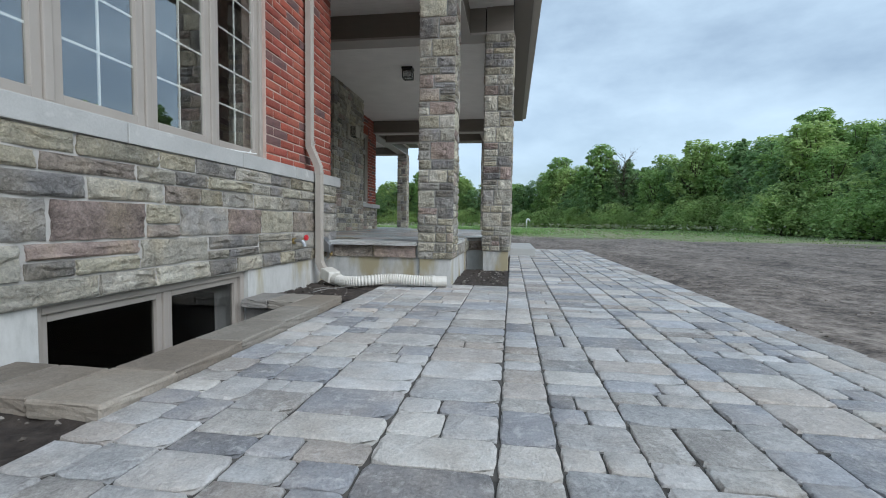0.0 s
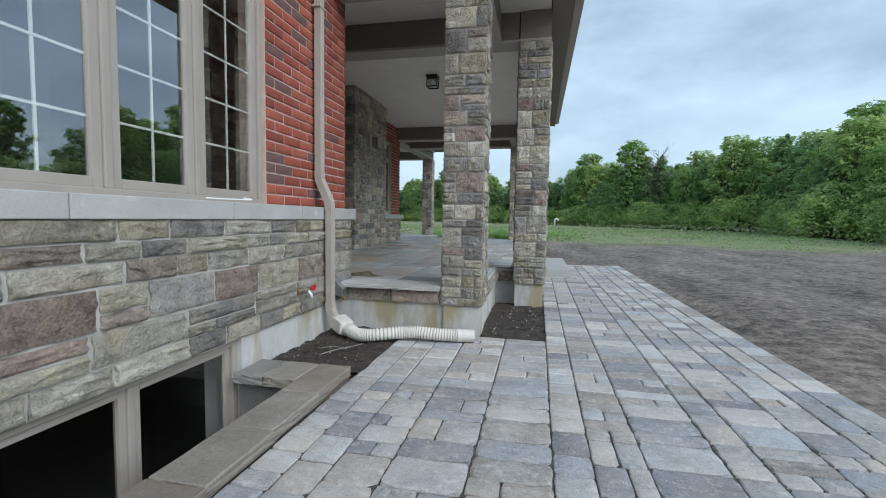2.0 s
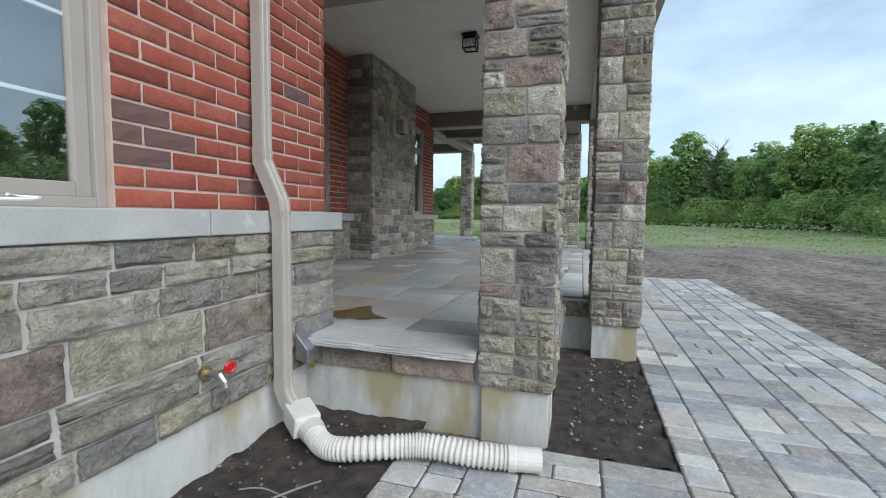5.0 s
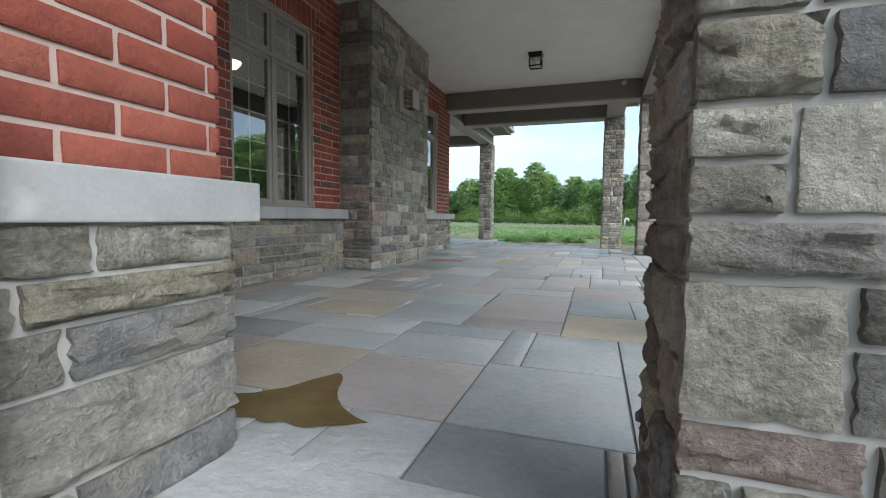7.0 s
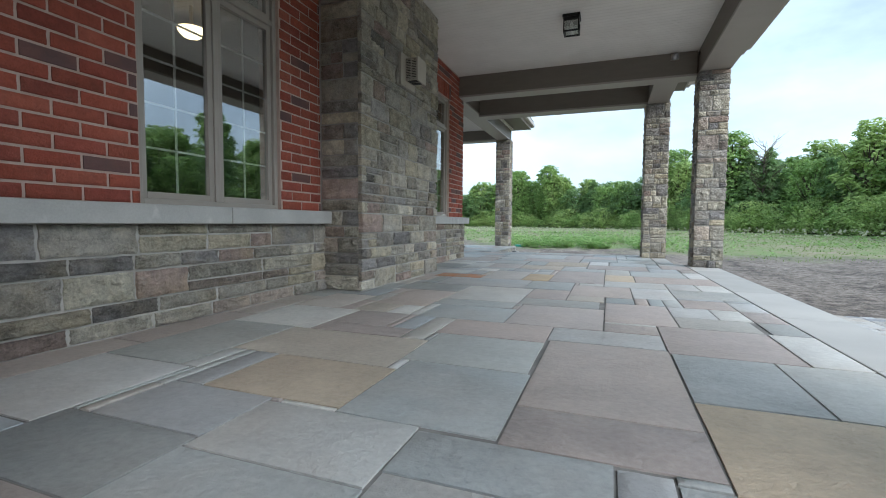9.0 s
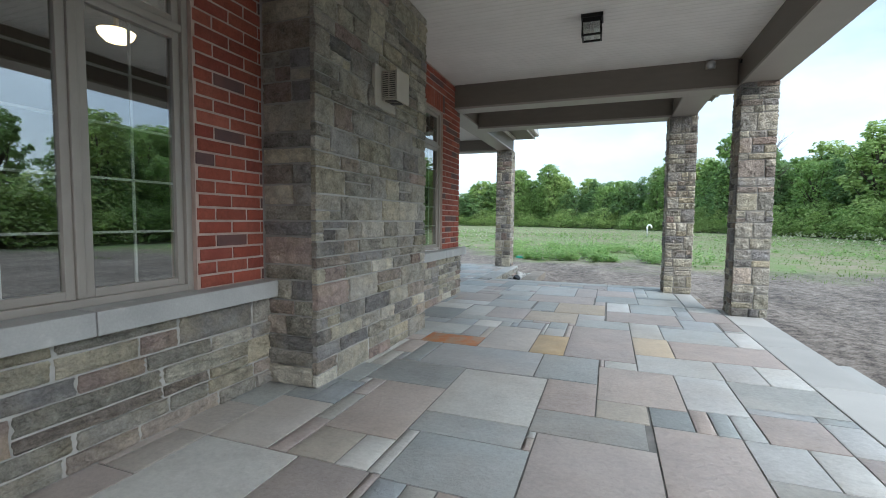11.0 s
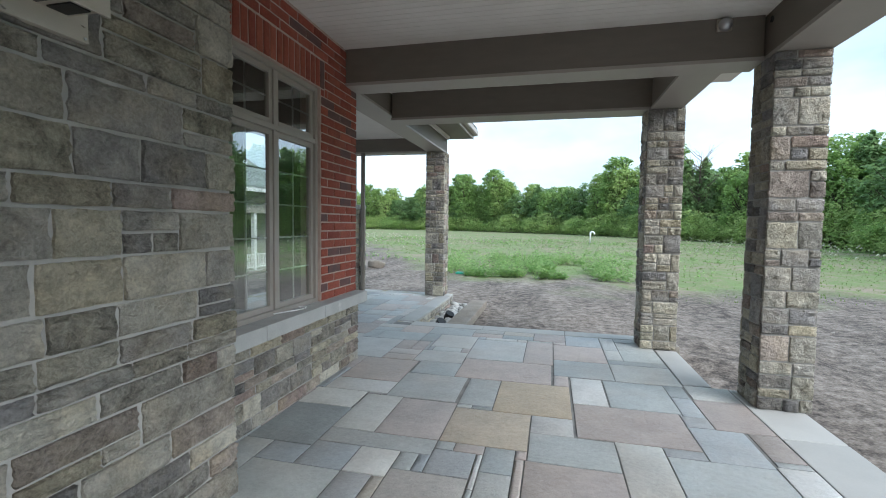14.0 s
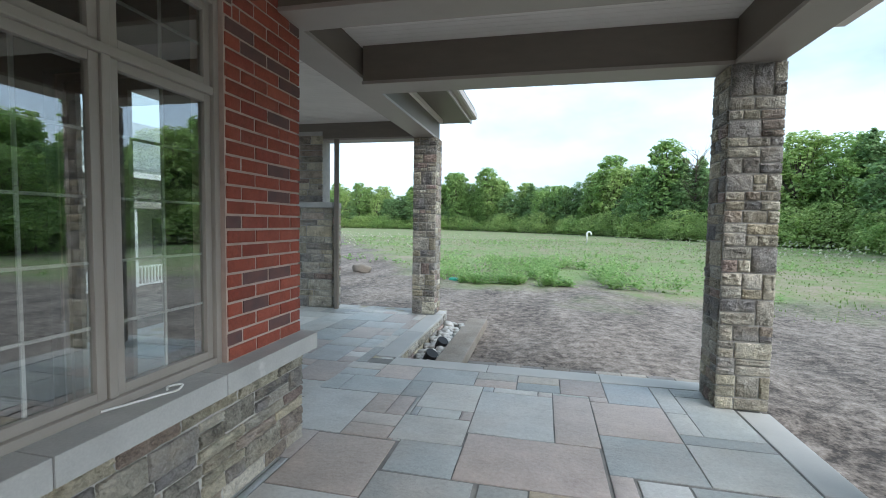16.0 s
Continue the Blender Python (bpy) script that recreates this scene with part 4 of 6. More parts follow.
pp = along(ctrl, 200)
part("hose", tube(bmesh.new(), pp, [0.082 if i % 4 in (0, 1) else 0.069 for i in range(len(pp))], 16), PIPE, drain, smooth=False)
part("collar", tube(bmesh.new(), [(-1.87, 7.716, 0.085), (-1.83, 7.725, 0.085), (-1.82, 7.727, 0.084), (-1.66, 7.757, 0.083)], [0.084, 0.084, 0.078, 0.078], 18), PIPE, drain)
bm = bmesh.new()
box(bm, (-0.12, -0.10, -0.085), (0.12, 0.10, 0.085), 0.02, pose(-3.42, 7.71, 0.13, 0, 14, -35))
part("adapter", bm, PIPE, drain)
part("bell", tube(bmesh.new(), [(-3.38, 7.70, 0.09), (-3.30, 7.655, 0.08), (-3.22, 7.59, 0.072)], [0.098, 0.096, 0.084], 16), PIPE, drain)

tap = empty("hose_bib", "brass hose tap with a red round handle on the stone wall", "tap", at=(-3.64, 7.070, 0.66))
part("body", tube(bmesh.new(), [(-3.68, 7.070, 0.66), (-3.60, 7.070, 0.66), (-3.55, 7.070, 0.655), (-3.52, 7.070, 0.62), (-3.515, 7.070, 0.585)], [0.022, 0.022, 0.028, 0.024, 0.026], 10), STEEL, tap)
part("flange", tube(bmesh.new(), [(-3.675, 7.070, 0.66), (-3.655, 7.070, 0.66)], 0.045, 14), BRASS, tap)
part("stem", tube(bmesh.new(), [(-3.565, 7.070, 0.665), (-3.52, 7.090, 0.70)], 0.012, 8), BRASS, tap)
bm = bmesh.new()
ringp = [Vector((-3.505, 7.100, 0.705)) + Vector((0.010 * math.cos(a), 0.030 * math.cos(a), 0.030 * math.sin(a))) for a in [2 * math.pi * k / 16 for k in range(17)]]
tube(bm, ringp, 0.010, 6)
box(bm, (-3.513, 7.073, 0.698), (-3.497, 7.127, 0.712), 0.004)
box(bm, (-3.513, 7.093, 0.678), (-3.497, 7.107, 0.732), 0.004)
part("handle", bm, REDPAINT, tap, "red enamelled handwheel")

jbox = empty("junction_box", "galvanised wedge-shaped electrical box on the stone corner", "electrical box", at=(-3.6, 8.02, 0.6))
bm = bmesh.new()
vsb = [bm.verts.new(p) for p in ((-3.65, 7.96, 0.47), (-3.65, 8.12, 0.47), (-3.65, 8.12, 0.69), (-3.65, 7.96, 0.69), (-3.53, 7.96, 0.44), (-3.53, 8.12, 0.44), (-3.53, 8.12, 0.56), (-3.53, 7.96, 0.56))]
for q in ((0, 3, 2, 1), (4, 5, 6, 7), (0, 1, 5, 4), (2, 3, 7, 6), (1, 2, 6, 5), (0, 4, 7, 3)):
    bm.faces.new([vsb[i] for i in q])
bmesh.ops.bevel(bm, geom=bm.edges[:], offset=0.006, segments=2, affect="EDGES")
part("cover", bm, STEEL, jbox)
part("fitting", tube(bmesh.new(), [(-3.54, 8.04, 0.46), (-3.54, 8.04, 0.42), (-3.55, 8.045, 0.40)], 0.022, 10), BRASS, jbox)
part("cable", tube(bmesh.new(), [(-3.55, 8.045, 0.41), (-3.57, 8.05, 0.36), (-3.62, 8.06, 0.33)], 0.012, 8), OCHRE, jbox)

# ---- window well ----
well = empty("window_well", "weathered stone-capped window well beside the foundation", "window well", at=(-3.1, 4.5, -0.6))
part("well_floor", boxes(((-3.72, 3.38, -1.3), (-2.76, 6.12, -1.12))), SOIL, well)
for lo, hi in (((-2.98, 3.16, -1.2), (-2.72, 6.34, -0.045)), ((-3.71, 3.16, -1.2), (-2.98, 3.5, -0.045)), ((-3.71, 6.0, -1.2), (-2.98, 6.34, -0.045))):
    part("retaining_wall", boxes((lo, hi)), CORE, well)


def cap(x0, y0, x1, y1, seed):
    """A thick cap stone with hewn, uneven edges."""
    r = random.Random(seed)
    bm = boxes(((x0, y0, -0.044), (x1, y1, 0.055)))
    bmesh.ops.subdivide_edges(bm, edges=bm.edges[:], cuts=4, use_grid_fill=True)
    for v in bm.verts:
        rim = min(v.co.x - x0, x1 - v.co.x, v.co.y - y0, y1 - v.co.y) < 0.002
        v.co += Vector((r.uniform(-1, 1), r.uniform(-1, 1), r.uniform(-0.3, 0.3))) * (0.004 if rim else 0.0015)
    bmesh.ops.bevel(bm, geom=[e_ for e_ in bm.edges if e_.calc_face_angle(0) > 0.9], offset=0.008, segments=1, affect="EDGES")
    part("cap_stone", bm, CORE, well)


for k, (a, c) in enumerate(zip((3.12, 3.62, 4.3, 4.98, 5.66), (3.61, 4.29, 4.97, 5.65, 6.38))):
    cap(-3.05, a, -2.63 - 0.02 * k, c, k)
for k, (x0, x1) in enumerate(((-3.70, -3.40), (-3.39, -3.06))):
    cap(x0, 3.13, x1, 3.60, 10 + k)
    cap(x0, 5.90, x1, 6.37, 20 + k)

# ---- porch things ----
step = link("stone_step", boxes(((-0.86, 14.85, -0.1), (-0.03, 18.7, 0.21)), bev=0.03), COPING, None, "long pale natural stone step below the porch edge", "step")


def lantern(x, y):
    e = empty("ceiling_lantern", "black square metal lantern with clear glass under the ceiling", "ceiling lamp", "porch lanterns", at=(x, y, CEIL))
    z = CEIL
    part("mount", boxes(((x - 0.15, y - 0.15, z - 0.05), (x + 0.15, y + 0.15, z - 0.001)), ((x - 0.13, y - 0.13, z - 0.11), (x + 0.13, y + 0.13, z - 0.05)), bev=0.006), BLACK, e)
    for sx in (-1, 1):
        for sy in (-1, 1):
            part("post", boxes(((x + sx * 0.125 - 0.011, y + sy * 0.125 - 0.011, z - 0.28), (x + sx * 0.125 + 0.011, y + sy * 0.125 + 0.011, z - 0.11))), BLACK, e)
    part("bottom_rail", boxes(((x - 0.137, y - 0.137, z - 0.30), (x + 0.137, y - 0.113, z - 0.275)), ((x - 0.137, y + 0.113, z - 0.30), (x + 0.137, y + 0.137, z - 0.275)),
                              ((x - 0.137, y - 0.113, z - 0.30), (x - 0.113, y + 0.113, z - 0.275)), ((x + 0.113, y - 0.113, z - 0.30), (x + 0.137, y + 0.113, z - 0.275))), BLACK, e)
    for lo, hi in (((x - 0.112, y - 0.122, z - 0.273), (x + 0.112, y - 0.118, z - 0.112)), ((x - 0.112, y + 0.118, z - 0.273), (x + 0.112, y + 0.122, z - 0.112)),
                   ((x - 0.122, y - 0.112, z - 0.273), (x - 0.118, y + 0.112, z - 0.112)), ((x + 0.118, y - 0.112, z - 0.273), (x + 0.122, y + 0.112, z - 0.112))):
        part("glass_pane", boxes((lo, hi)), GLASS, e)
    part("bulb_holder", tube(bmesh.new(), [(x, y, z - 0.11), (x, y, z - 0.19)], 0.025, 10), WHITE, e)
    part("bulb", tube(bmesh.new(), [(x, y, z - 0.19), (x, y, z - 0.22), (x, y, z - 0.245), (x, y, z - 0.255)], [0.015, 0.035, 0.032, 0.008], 10), WHITE, e, smooth=True)
    return e


lantern(-3.72, 17.55)
lantern(-3.68, 13.75)

vent = empty("wall_vent", "beige louvred exhaust vent hood on the stone chimney", "vent", at=(-5.96, 15.5, 3.82))
part("back_plate", boxes(((-6.0, 15.24, 3.585), (-5.955, 15.76, 4.06)), bev=0.006), VENT, vent)
part("hood", boxes(((-5.957, 15.395, 3.68), (-5.76, 15.67, 4.01)), bev=0.004), VENT, vent)
part("front_plate", boxes(((-5.76, 15.375, 3.665), (-5.745, 15.70, 4.02)), bev=0.004), VENT, vent, "plain pale front cover")
# black plates behind the louvres stand in for the shade of open slots
for x0 in (-5.94, -5.85):
    part("dark_slot", boxes(((x0, 15.388, 3.70), (x0 + 0.07, 15.394, 3.99))), BLACK, vent)
    for k in range(12):
        part("louvre", boxes(((x0 - 0.003, 15.378, 3.703 + k * 0.0243), (x0 + 0.073, 15.388, 3.714 + k * 0.0243))), VENT, vent)
# black strips under the hood in place of shaded openings
for y0 in (15.42, 15.55):
    part("drip_slot", boxes(((-5.93, y0, 3.672), (-5.79, y0 + 0.09, 3.679))), BLACK, vent)
for yy_ in (15.26, 15.74):
    for zz_ in (3.605, 4.04):
        part("screw", tube(bmesh.new(), [(-5.956, yy_, zz_), (-5.949, yy_, zz_)], 0.008, 6), STEEL, vent)

sensor = empty("beam_detector", "small grey round detector on the beam", "detector", at=(-1.78, 20.0, 5.08))
part("base", boxes(((-1.86, 20.0, 5.04), (-1.70, 20.05, 5.18)), bev=0.01), VENT, sensor)
part("dome", tube(bmesh.new(), [(-1.78, 20.0, 5.1), (-1.78, 19.95, 5.1), (-1.78, 19.9, 5.1)], [0.075, 0.07, 0.03], 14), STEEL, sensor, smooth=True)
spk = empty("small_camera", "small black swivel fixture on the beam end", "fixture", at=(-1.25, 20.0, 5.1))
part("bracket", boxes(((-1.30, 19.96, 5.12), (-1.26, 20.05, 5.19)), bev=0.005), BLACK, spk)
part("head", tube(bmesh.new(), [(-1.34, 19.93, 5.10), (-1.22, 19.9, 5.08)], [0.035, 0.04], 10), BLACK, spk)

bm = bmesh.new()
shore, near_shore = [], []
for k in range(91):
    x_ = -5.6 + 2.35 * k / 90
    wob_ = 0.05 * noise.noise((x_ * 5, 1.3, 0)) + 0.025 * noise.noise((x_ * 16, 4.1, 0))
    top_ = 9.02 + 0.62 / (1 + math.exp((x_ + 4.5) * 22)) + 0.42 * math.exp(-((x_ + 3.70) / 0.14) ** 2) + wob_
    low_ = 8.78 + 0.10 * noise.noise((x_ * 2.4, 9.0, 0)) + 0.03 * noise.noise((x_ * 11, 6.0, 0))
    pinch = min(1.0, (k + 0.02) / 9, (90.02 - k) / 9)
    mid_ = 8.92
    shore.append(bm.verts.new((x_, mid_ + (top_ - mid_) * pinch, 0.6345)))
    near_shore.append(bm.verts.new((x_, mid_ + (low_ - mid_) * pinch, 0.6345)))
for k in range(90):
    bm.faces.new((near_shore[k], near_shore[k + 1], shore[k + 1], shore[k]))
PUDDLE = mat("wet_brown_puddle", [(0.11, 0.078, 0.036), (0.22, 0.155, 0.065)], rough=0.06, scale=4, grain=12, bump=0.0, ior=1.33)
for nd in PUDDLE.node_tree.nodes:
    if nd.type == "MAP_RANGE":
        nd.inputs["To Max"].default_value = nd.inputs["To Max"].default_value if nd.inputs["To Max"].default_value > 0.9 else 0.06
link("rain_puddle", bm, PUDDLE, None, "shallow brown rainwater puddle on the flagstones", "puddle")

cord = along([Vector(p) for p in ((-3.83, 5.75, 1.70), (-3.78, 5.95, 1.698), (-3.74, 6.08, 1.70), (-3.70, 6.2, 1.702), (-3.73, 6.26, 1.71), (-3.77, 6.2, 1.715), (-3.72, 6.14, 1.72))], 50)
link("white_cord", tube(bmesh.new(), cord, 0.007, 6), WHITE, None, "loose knotted white cord lying on the sill", "cord")
cord2 = along([Vector(p) for p in ((-6.66, 18.3, 1.70), (-6.6, 18.45, 1.7), (-6.54, 18.6, 1.70), (-6.5, 18.68, 1.705), (-6.53, 18.75, 1.715), (-6.57, 18.68, 1.72), (-6.52, 18.62, 1.725))], 50)
link("white_cord", tube(bmesh.new(), cord2, 0.007, 6), WHITE, None, "loose knotted white cord lying on the sill", "cord")

ilamp = empty("room_ceiling_lamp", "lit warm glass bowl lamp in the room behind", "ceiling lamp", at=(-9.7, 14.9, 5.1))
part("bowl", tube(bmesh.new(), [(-9.7, 14.9, 4.60), (-9.7, 14.9, 4.63), (-9.7, 14.9, 4.70), (-9.7, 14.9, 4.76)], [0.03, 0.13, 0.2, 0.22], 20), LAMPGLOW, ilamp, "glowing frosted glass bowl", smooth=True)
part("stem", tube(bmesh.new(), [(-9.7, 14.9, 4.76), (-9.7, 14.9, 5.14)], 0.03, 10), BRASS, ilamp)

# ---- yard at the rear ----
rnd = random.Random(21)
COBBLE = []
for k in range(5):
    bm = bmesh.new()
    bmesh.ops.create_icosphere(bm, subdivisions=2, radius=0.5)
    for v in bm.verts:
        v.co *= 1 + 0.25 * noise.noise(v.co * 2.2 + Vector((k * 5, 0, 0)))
        v.co.z *= 0.65
    m_ = bpy.data.meshes.new("river_stone")
    bm.to_mesh(m_)
    bm.free()
    m_.materials.append(COPING)
    for p in m_.polygons:
        p.use_smooth = True
    COBBLE.append(m_)
bed = link("gravel_trench", boxes(((-6.55, 23.12, -0.3), (-5.6, 27.0, 0.28))), SOIL, None, "trench of loose river stones beside the porch", "gravel trench")
for k in range(150):
    ob = new("river_stone", rnd.choice(COBBLE))
    s = rnd.uniform(0.10, 0.24)
    ob.matrix_basis = Matrix.LocRotScale((rnd.uniform(-6.45, -5.95), rnd.uniform(23.2, 26.9), 0.31 + rnd.uniform(0, 0.06)), Euler((0, 0, rnd.uniform(0, 6))), (s, s * rnd.uniform(0.7, 1), s))
    adopt(ob, bed)
for yy_ in (24.0, 24.9):
    link("black_pipe_end", tube(bmesh.new(), [(-6.25, yy_, 0.2), (-6.10, yy_ - 0.1, 0.50)], 0.11, 14), BLACK, None, "black plastic pipe end standing in the gravel", "pipe")
link("stone_slab", boxes(((-6.02, 23.5, 0.2), (-5.55, 27.4, 0.42)), bev=0.02), CORE, None, "grey weathered slab lying beside the gravel trench", "slab")
kerb = empty("paver_kerb", "row of dark grey pavers edging the porch", "kerb", at=(-3.6, 24.2, 0))
x = -5.5
while x < -1.5:
    w = rnd.uniform(0.38, 0.52)
    part("kerb_paver", boxes(((x, 23.78, -0.08), (x + w - 0.012, 24.27, 0.30 + rnd.uniform(-0.01, 0.01))), bev=0.012), CORE, kerb)
    x += w
nb = empty("neighbouring_house", "pale two-tone neighbouring house with grey roof and railed porch", "house", at=(-24, 33, 0))
part("wall", boxes(((-29, 26.5, -0.1), (-21.2, 40, 4.7))), mat("pale_siding", [(0.26, 0.25, 0.22), (0.34, 0.325, 0.29)], rough=0.8, scale=3, grain=40, bump=0.2, stretch=(1, 1, 12)), nb)
bm = bmesh.new()
for x0, x1 in ((-20.2, -25.1), (-30.0, -25.1)):
    lo = [bm.verts.new(p) for p in ((x0, 26.0, 4.6), (x0, 40.5, 4.6), (x1, 40.5, 7.6), (x1, 26.0, 7.6))]
    hi = [bm.verts.new((v.co.x, v.co.y, v.co.z + 0.15)) for v in lo]
    bm.faces.new(lo), bm.faces.new(hi)
    for k in range(4):
        bm.faces.new((lo[k], lo[(k + 1) % 4], hi[(k + 1) % 4], hi[k]))
part("roof", bm, mat("grey_green_shingle", [(0.20, 0.22, 0.21), (0.30, 0.32, 0.31)], rough=0.9, scale=5, grain=40, bump=0.4), nb)
part("fascia", boxes(((-20.22, 26.0, 4.4), (-20.12, 40.5, 4.62))), WHITE, nb)
part("porch_roof", boxes(((-21.2, 27.5, 3.15), (-18.9, 39, 3.4)), bev=0.03), FRAME, nb)
part("porch_deck", boxes(((-21.2, 27.5, -0.1), (-18.9, 39, 0.12)), bev=0.02), COPING, nb)
for y_ in (27.7, 30.0, 32.4, 34.8, 38.6):
    part("porch_post", boxes(((-19.2, y_, 0.12), (-19.0, y_ + 0.2, 3.15)), bev=0.01), WHITE, nb)
for z_ in (0.25, 0.92):
    part("rail", boxes(((-19.14, 27.9, z_), (-19.06, 38.6, z_ + 0.06))), WHITE, nb)
for k in range(70):
    part("baluster", boxes(((-19.12, 28.0 + k * 0.15, 0.31), (-19.08, 28.04 + k * 0.15, 0.92))), WHITE, nb)
# solid dark blocks, their colour standing in for unlit panes
for y_ in (28.4, 33.0, 36.2):
    part("window", boxes(((-21.21, y_, 1.2), (-21.15, y_ + 1.2, 2.8)), bev=0.01), UNLIT_TONE, nb)
part("front_door", boxes(((-21.21, 30.6, 0.12), (-21.14, 31.6, 2.5)), bev=0.01), CLAD, nb)
wr = [(-21.1, 31.1 + 0.3 * math.cos(a), 1.75 + 0.3 * math.sin(a)) for a in [2 * math.pi * k / 20 for k in range(21)]]
part("wreath", tube(bmesh.new(), wr, 0.07, 8), LEAVES[2], nb)
standpipe = empty("standpipe", "white plastic vent pipe standing in the field", "pipe", at=(1.9, 84, 0))
neck = [(1.9, 84, -0.1), (1.9, 84, 1.55)] + [(1.9 + 0.28 - 0.28 * math.cos(a), 84, 1.55 + 0.28 * math.sin(a)) for a in [math.pi * k / 8 for k in range(1, 9)]] + [(2.46, 84, 1.35)]
part("gooseneck", tube(bmesh.new(), neck, 0.13, 10), WHITE, standpipe, smooth=True)
link("green_tarp", boxes(((-8.6, 37.2, 0.0), (-7.9, 37.6, 0.18)), bev=0.06), mat("green_plastic", [(0.02, 0.2, 0.13), (0.04, 0.3, 0.2)], rough=0.4), None, "crumpled green plastic lying by the weeds", "plastic sheet")
bm = bmesh.new()
bmesh.ops.create_icosphere(bm, subdivisions=3, radius=0.3, matrix=pose(-14.2, 40, 0.15))
for v in bm.verts:
    v.co += Vector((1.6 * (v.co.x + 14.2) * 0.6, 0, 0)) + 0.12 * noise.noise_vector(v.co * 3)
link("boulder", bm, CORE, None, "small dark boulder lying on bare soil", "boulder")


def joined(name, verts, faces, material, label, category, kind="stuff"):
    m_ = bpy.data.meshes.new(name)
    m_.from_pydata(verts, [], faces)
    m_.materials.append(material)
    return tagged(new(name, m_), label, category, kind=kind)


def blades(name, n, place, hgt, material, label, seed):
    """Tapered upright blades; place(rnd) gives x and y or None."""
    r_, v_, f_ = random.Random(seed), [], []
    while len(f_) < n:
        p = place(r_)
        if p is None:
            continue
        x_, y_ = p
        a, h, w = r_.uniform(0, 6.28), r_.uniform(*hgt), 0.012 + 0.0009 * (y_ - 15)
        h *= 0.55 + 0.45 * noise.noise((x_ * 0.9, y_ * 0.9, seed)) + 0.3 * noise.noise((x_ * 0.2, y_ * 0.2, seed + 9))
        lx, ly = r_.uniform(-0.35, 0.35) * h, r_.uniform(-0.35, 0.35) * h
        o = len(v_)
        c, s = math.cos(a) * w, math.sin(a) * w
        v_ += [(x_ - c, y_ - s, -0.08), (x_ + c, y_ + s, -0.08), (x_ + lx * 0.4 + c * 0.7, y_ + ly * 0.4 + s * 0.7, h * 0.6), (x_ + lx, y_ + ly, h)]
        f_ += [(o, o + 1, o + 2), (o, o + 2, o + 3)]
    return joined(name, v_, f_, material, label, "grass")


def weedy(r_):
    x_, y_ = r_.gauss(-5.2, 3.4), 36.5 + 15 * r_.random() ** 1.5
    return (x_, y_) if noise.noise((x_ * 0.6, y_ * 0.4, 2)) > 0.0 and x_ > -9 - (y_ - 36) * 0.3 else None


def leafy(name, n, place, hgt, material, label, seed):
    """Bushy weeds: plants of many short broad leaves round leaning stems."""
    r_, v_, f_ = random.Random(seed), [], []
    for _ in range(n):
        p = place(r_)
        if p is None:
            continue
        h = r_.uniform(*hgt) * (0.7 + 0.5 * noise.noise((p[0] * 0.5, p[1] * 0.5, 3)))
        lean = (r_.uniform(-0.3, 0.3) * h, r_.uniform(-0.3, 0.3) * h)
        for k in range(16):
            f = 0.12 + 0.88 * r_.random()
            a, ln = r_.uniform(0, 6.28), (0.10 + 0.13 * r_.random()) * (1.25 - 0.6 * f)
            bx_, by_, bz_ = p[0] + lean[0] * f * f, p[1] + lean[1] * f * f, h * f
            dx, dy, up_ = math.cos(a), math.sin(a), r_.uniform(-0.2, 0.9)
            o = len(v_)
            v_ += [(bx_, by_, bz_), (bx_ + dx * ln * 0.5 - dy * ln * 0.28, by_ + dy * ln * 0.5 + dx * ln * 0.28, bz_ + up_ * ln * 0.6), (bx_ + dx * ln, by_ + dy * ln, bz_ + up_ * ln * 0.7),
                   (bx_ + dx * ln * 0.5 + dy * ln * 0.28, by_ + dy * ln * 0.5 - dx * ln * 0.28, bz_ + up_ * ln * 0.6)]
            f_.append((o, o + 1, o + 2, o + 3))
    return joined(name, v_, f_, material, label, "weeds")


def turfy(r_):
    y_ = 27 + 70 * r_.random() ** 1.7
    x_ = r_.uniform(-60, 60)
    lim = 34.5 - x_ * 0.2 + max(0, -9 - x_) * 1.6
    return (x_, y_) if y_ > lim + 9 * noise.noise((x_ * 0.15, y_ * 0.15, 7)) else None


leafy("weeds", 2300, weedy, (0.4, 1.2), REED, "bushy green weeds at the edge of the field", 3)


def fringe(r_):
    """The rank growth at the foot of the wood and tufts scattered over the field."""
    if r_.random() < 0.06:
        p = turfy(r_)
        return p if p and p[1] < 60 and noise.noise((p[0] * 0.3, p[1] * 0.3, 5)) > 0.1 else None
    x_, y_ = r_.uniform(-40, 34), r_.uniform(45, 100)
    return (x_, y_) if noise.noise((x_ * 0.12, y_ * 0.2, 11)) > 0.12 and x_ < 36 - abs(y_ - 45) * 0.02 else None


leafy("weeds", 5200, fringe, (0.12, 0.5), REED, "low rank weeds scattered over the far field", 6)
blades("grass", 40000, turfy, (0.02, 0.075), GRASS, "short patchy green grass on the field", 4)
r_ = random.Random(8)
v_, f_ = [], []
for k in range(900):
    x_, y_ = r_.uniform(-45, 30), r_.uniform(52, 92)
    h, s = r_.uniform(0.5, 1.0), r_.uniform(0.06, 0.14)
    o = len(v_)
    v_ += [(x_ - s, y_, h), (x_ + s, y_, h), (x_, y_ + s, h + s), (x_, y_ - s, h + s * 1.4)]
    f_ += [(o, o + 1, o + 2), (o, o + 1, o + 3), (o + 1, o + 2, o + 3), (o, o + 2, o + 3)]
joined("white_flowers", v_, f_, mat("cream_petals", [(0.5, 0.5, 0.36), (0.62, 0.62, 0.5)], rough=0.8, bump=0.0), "scattered cream flower heads in the far grass", "flowers")
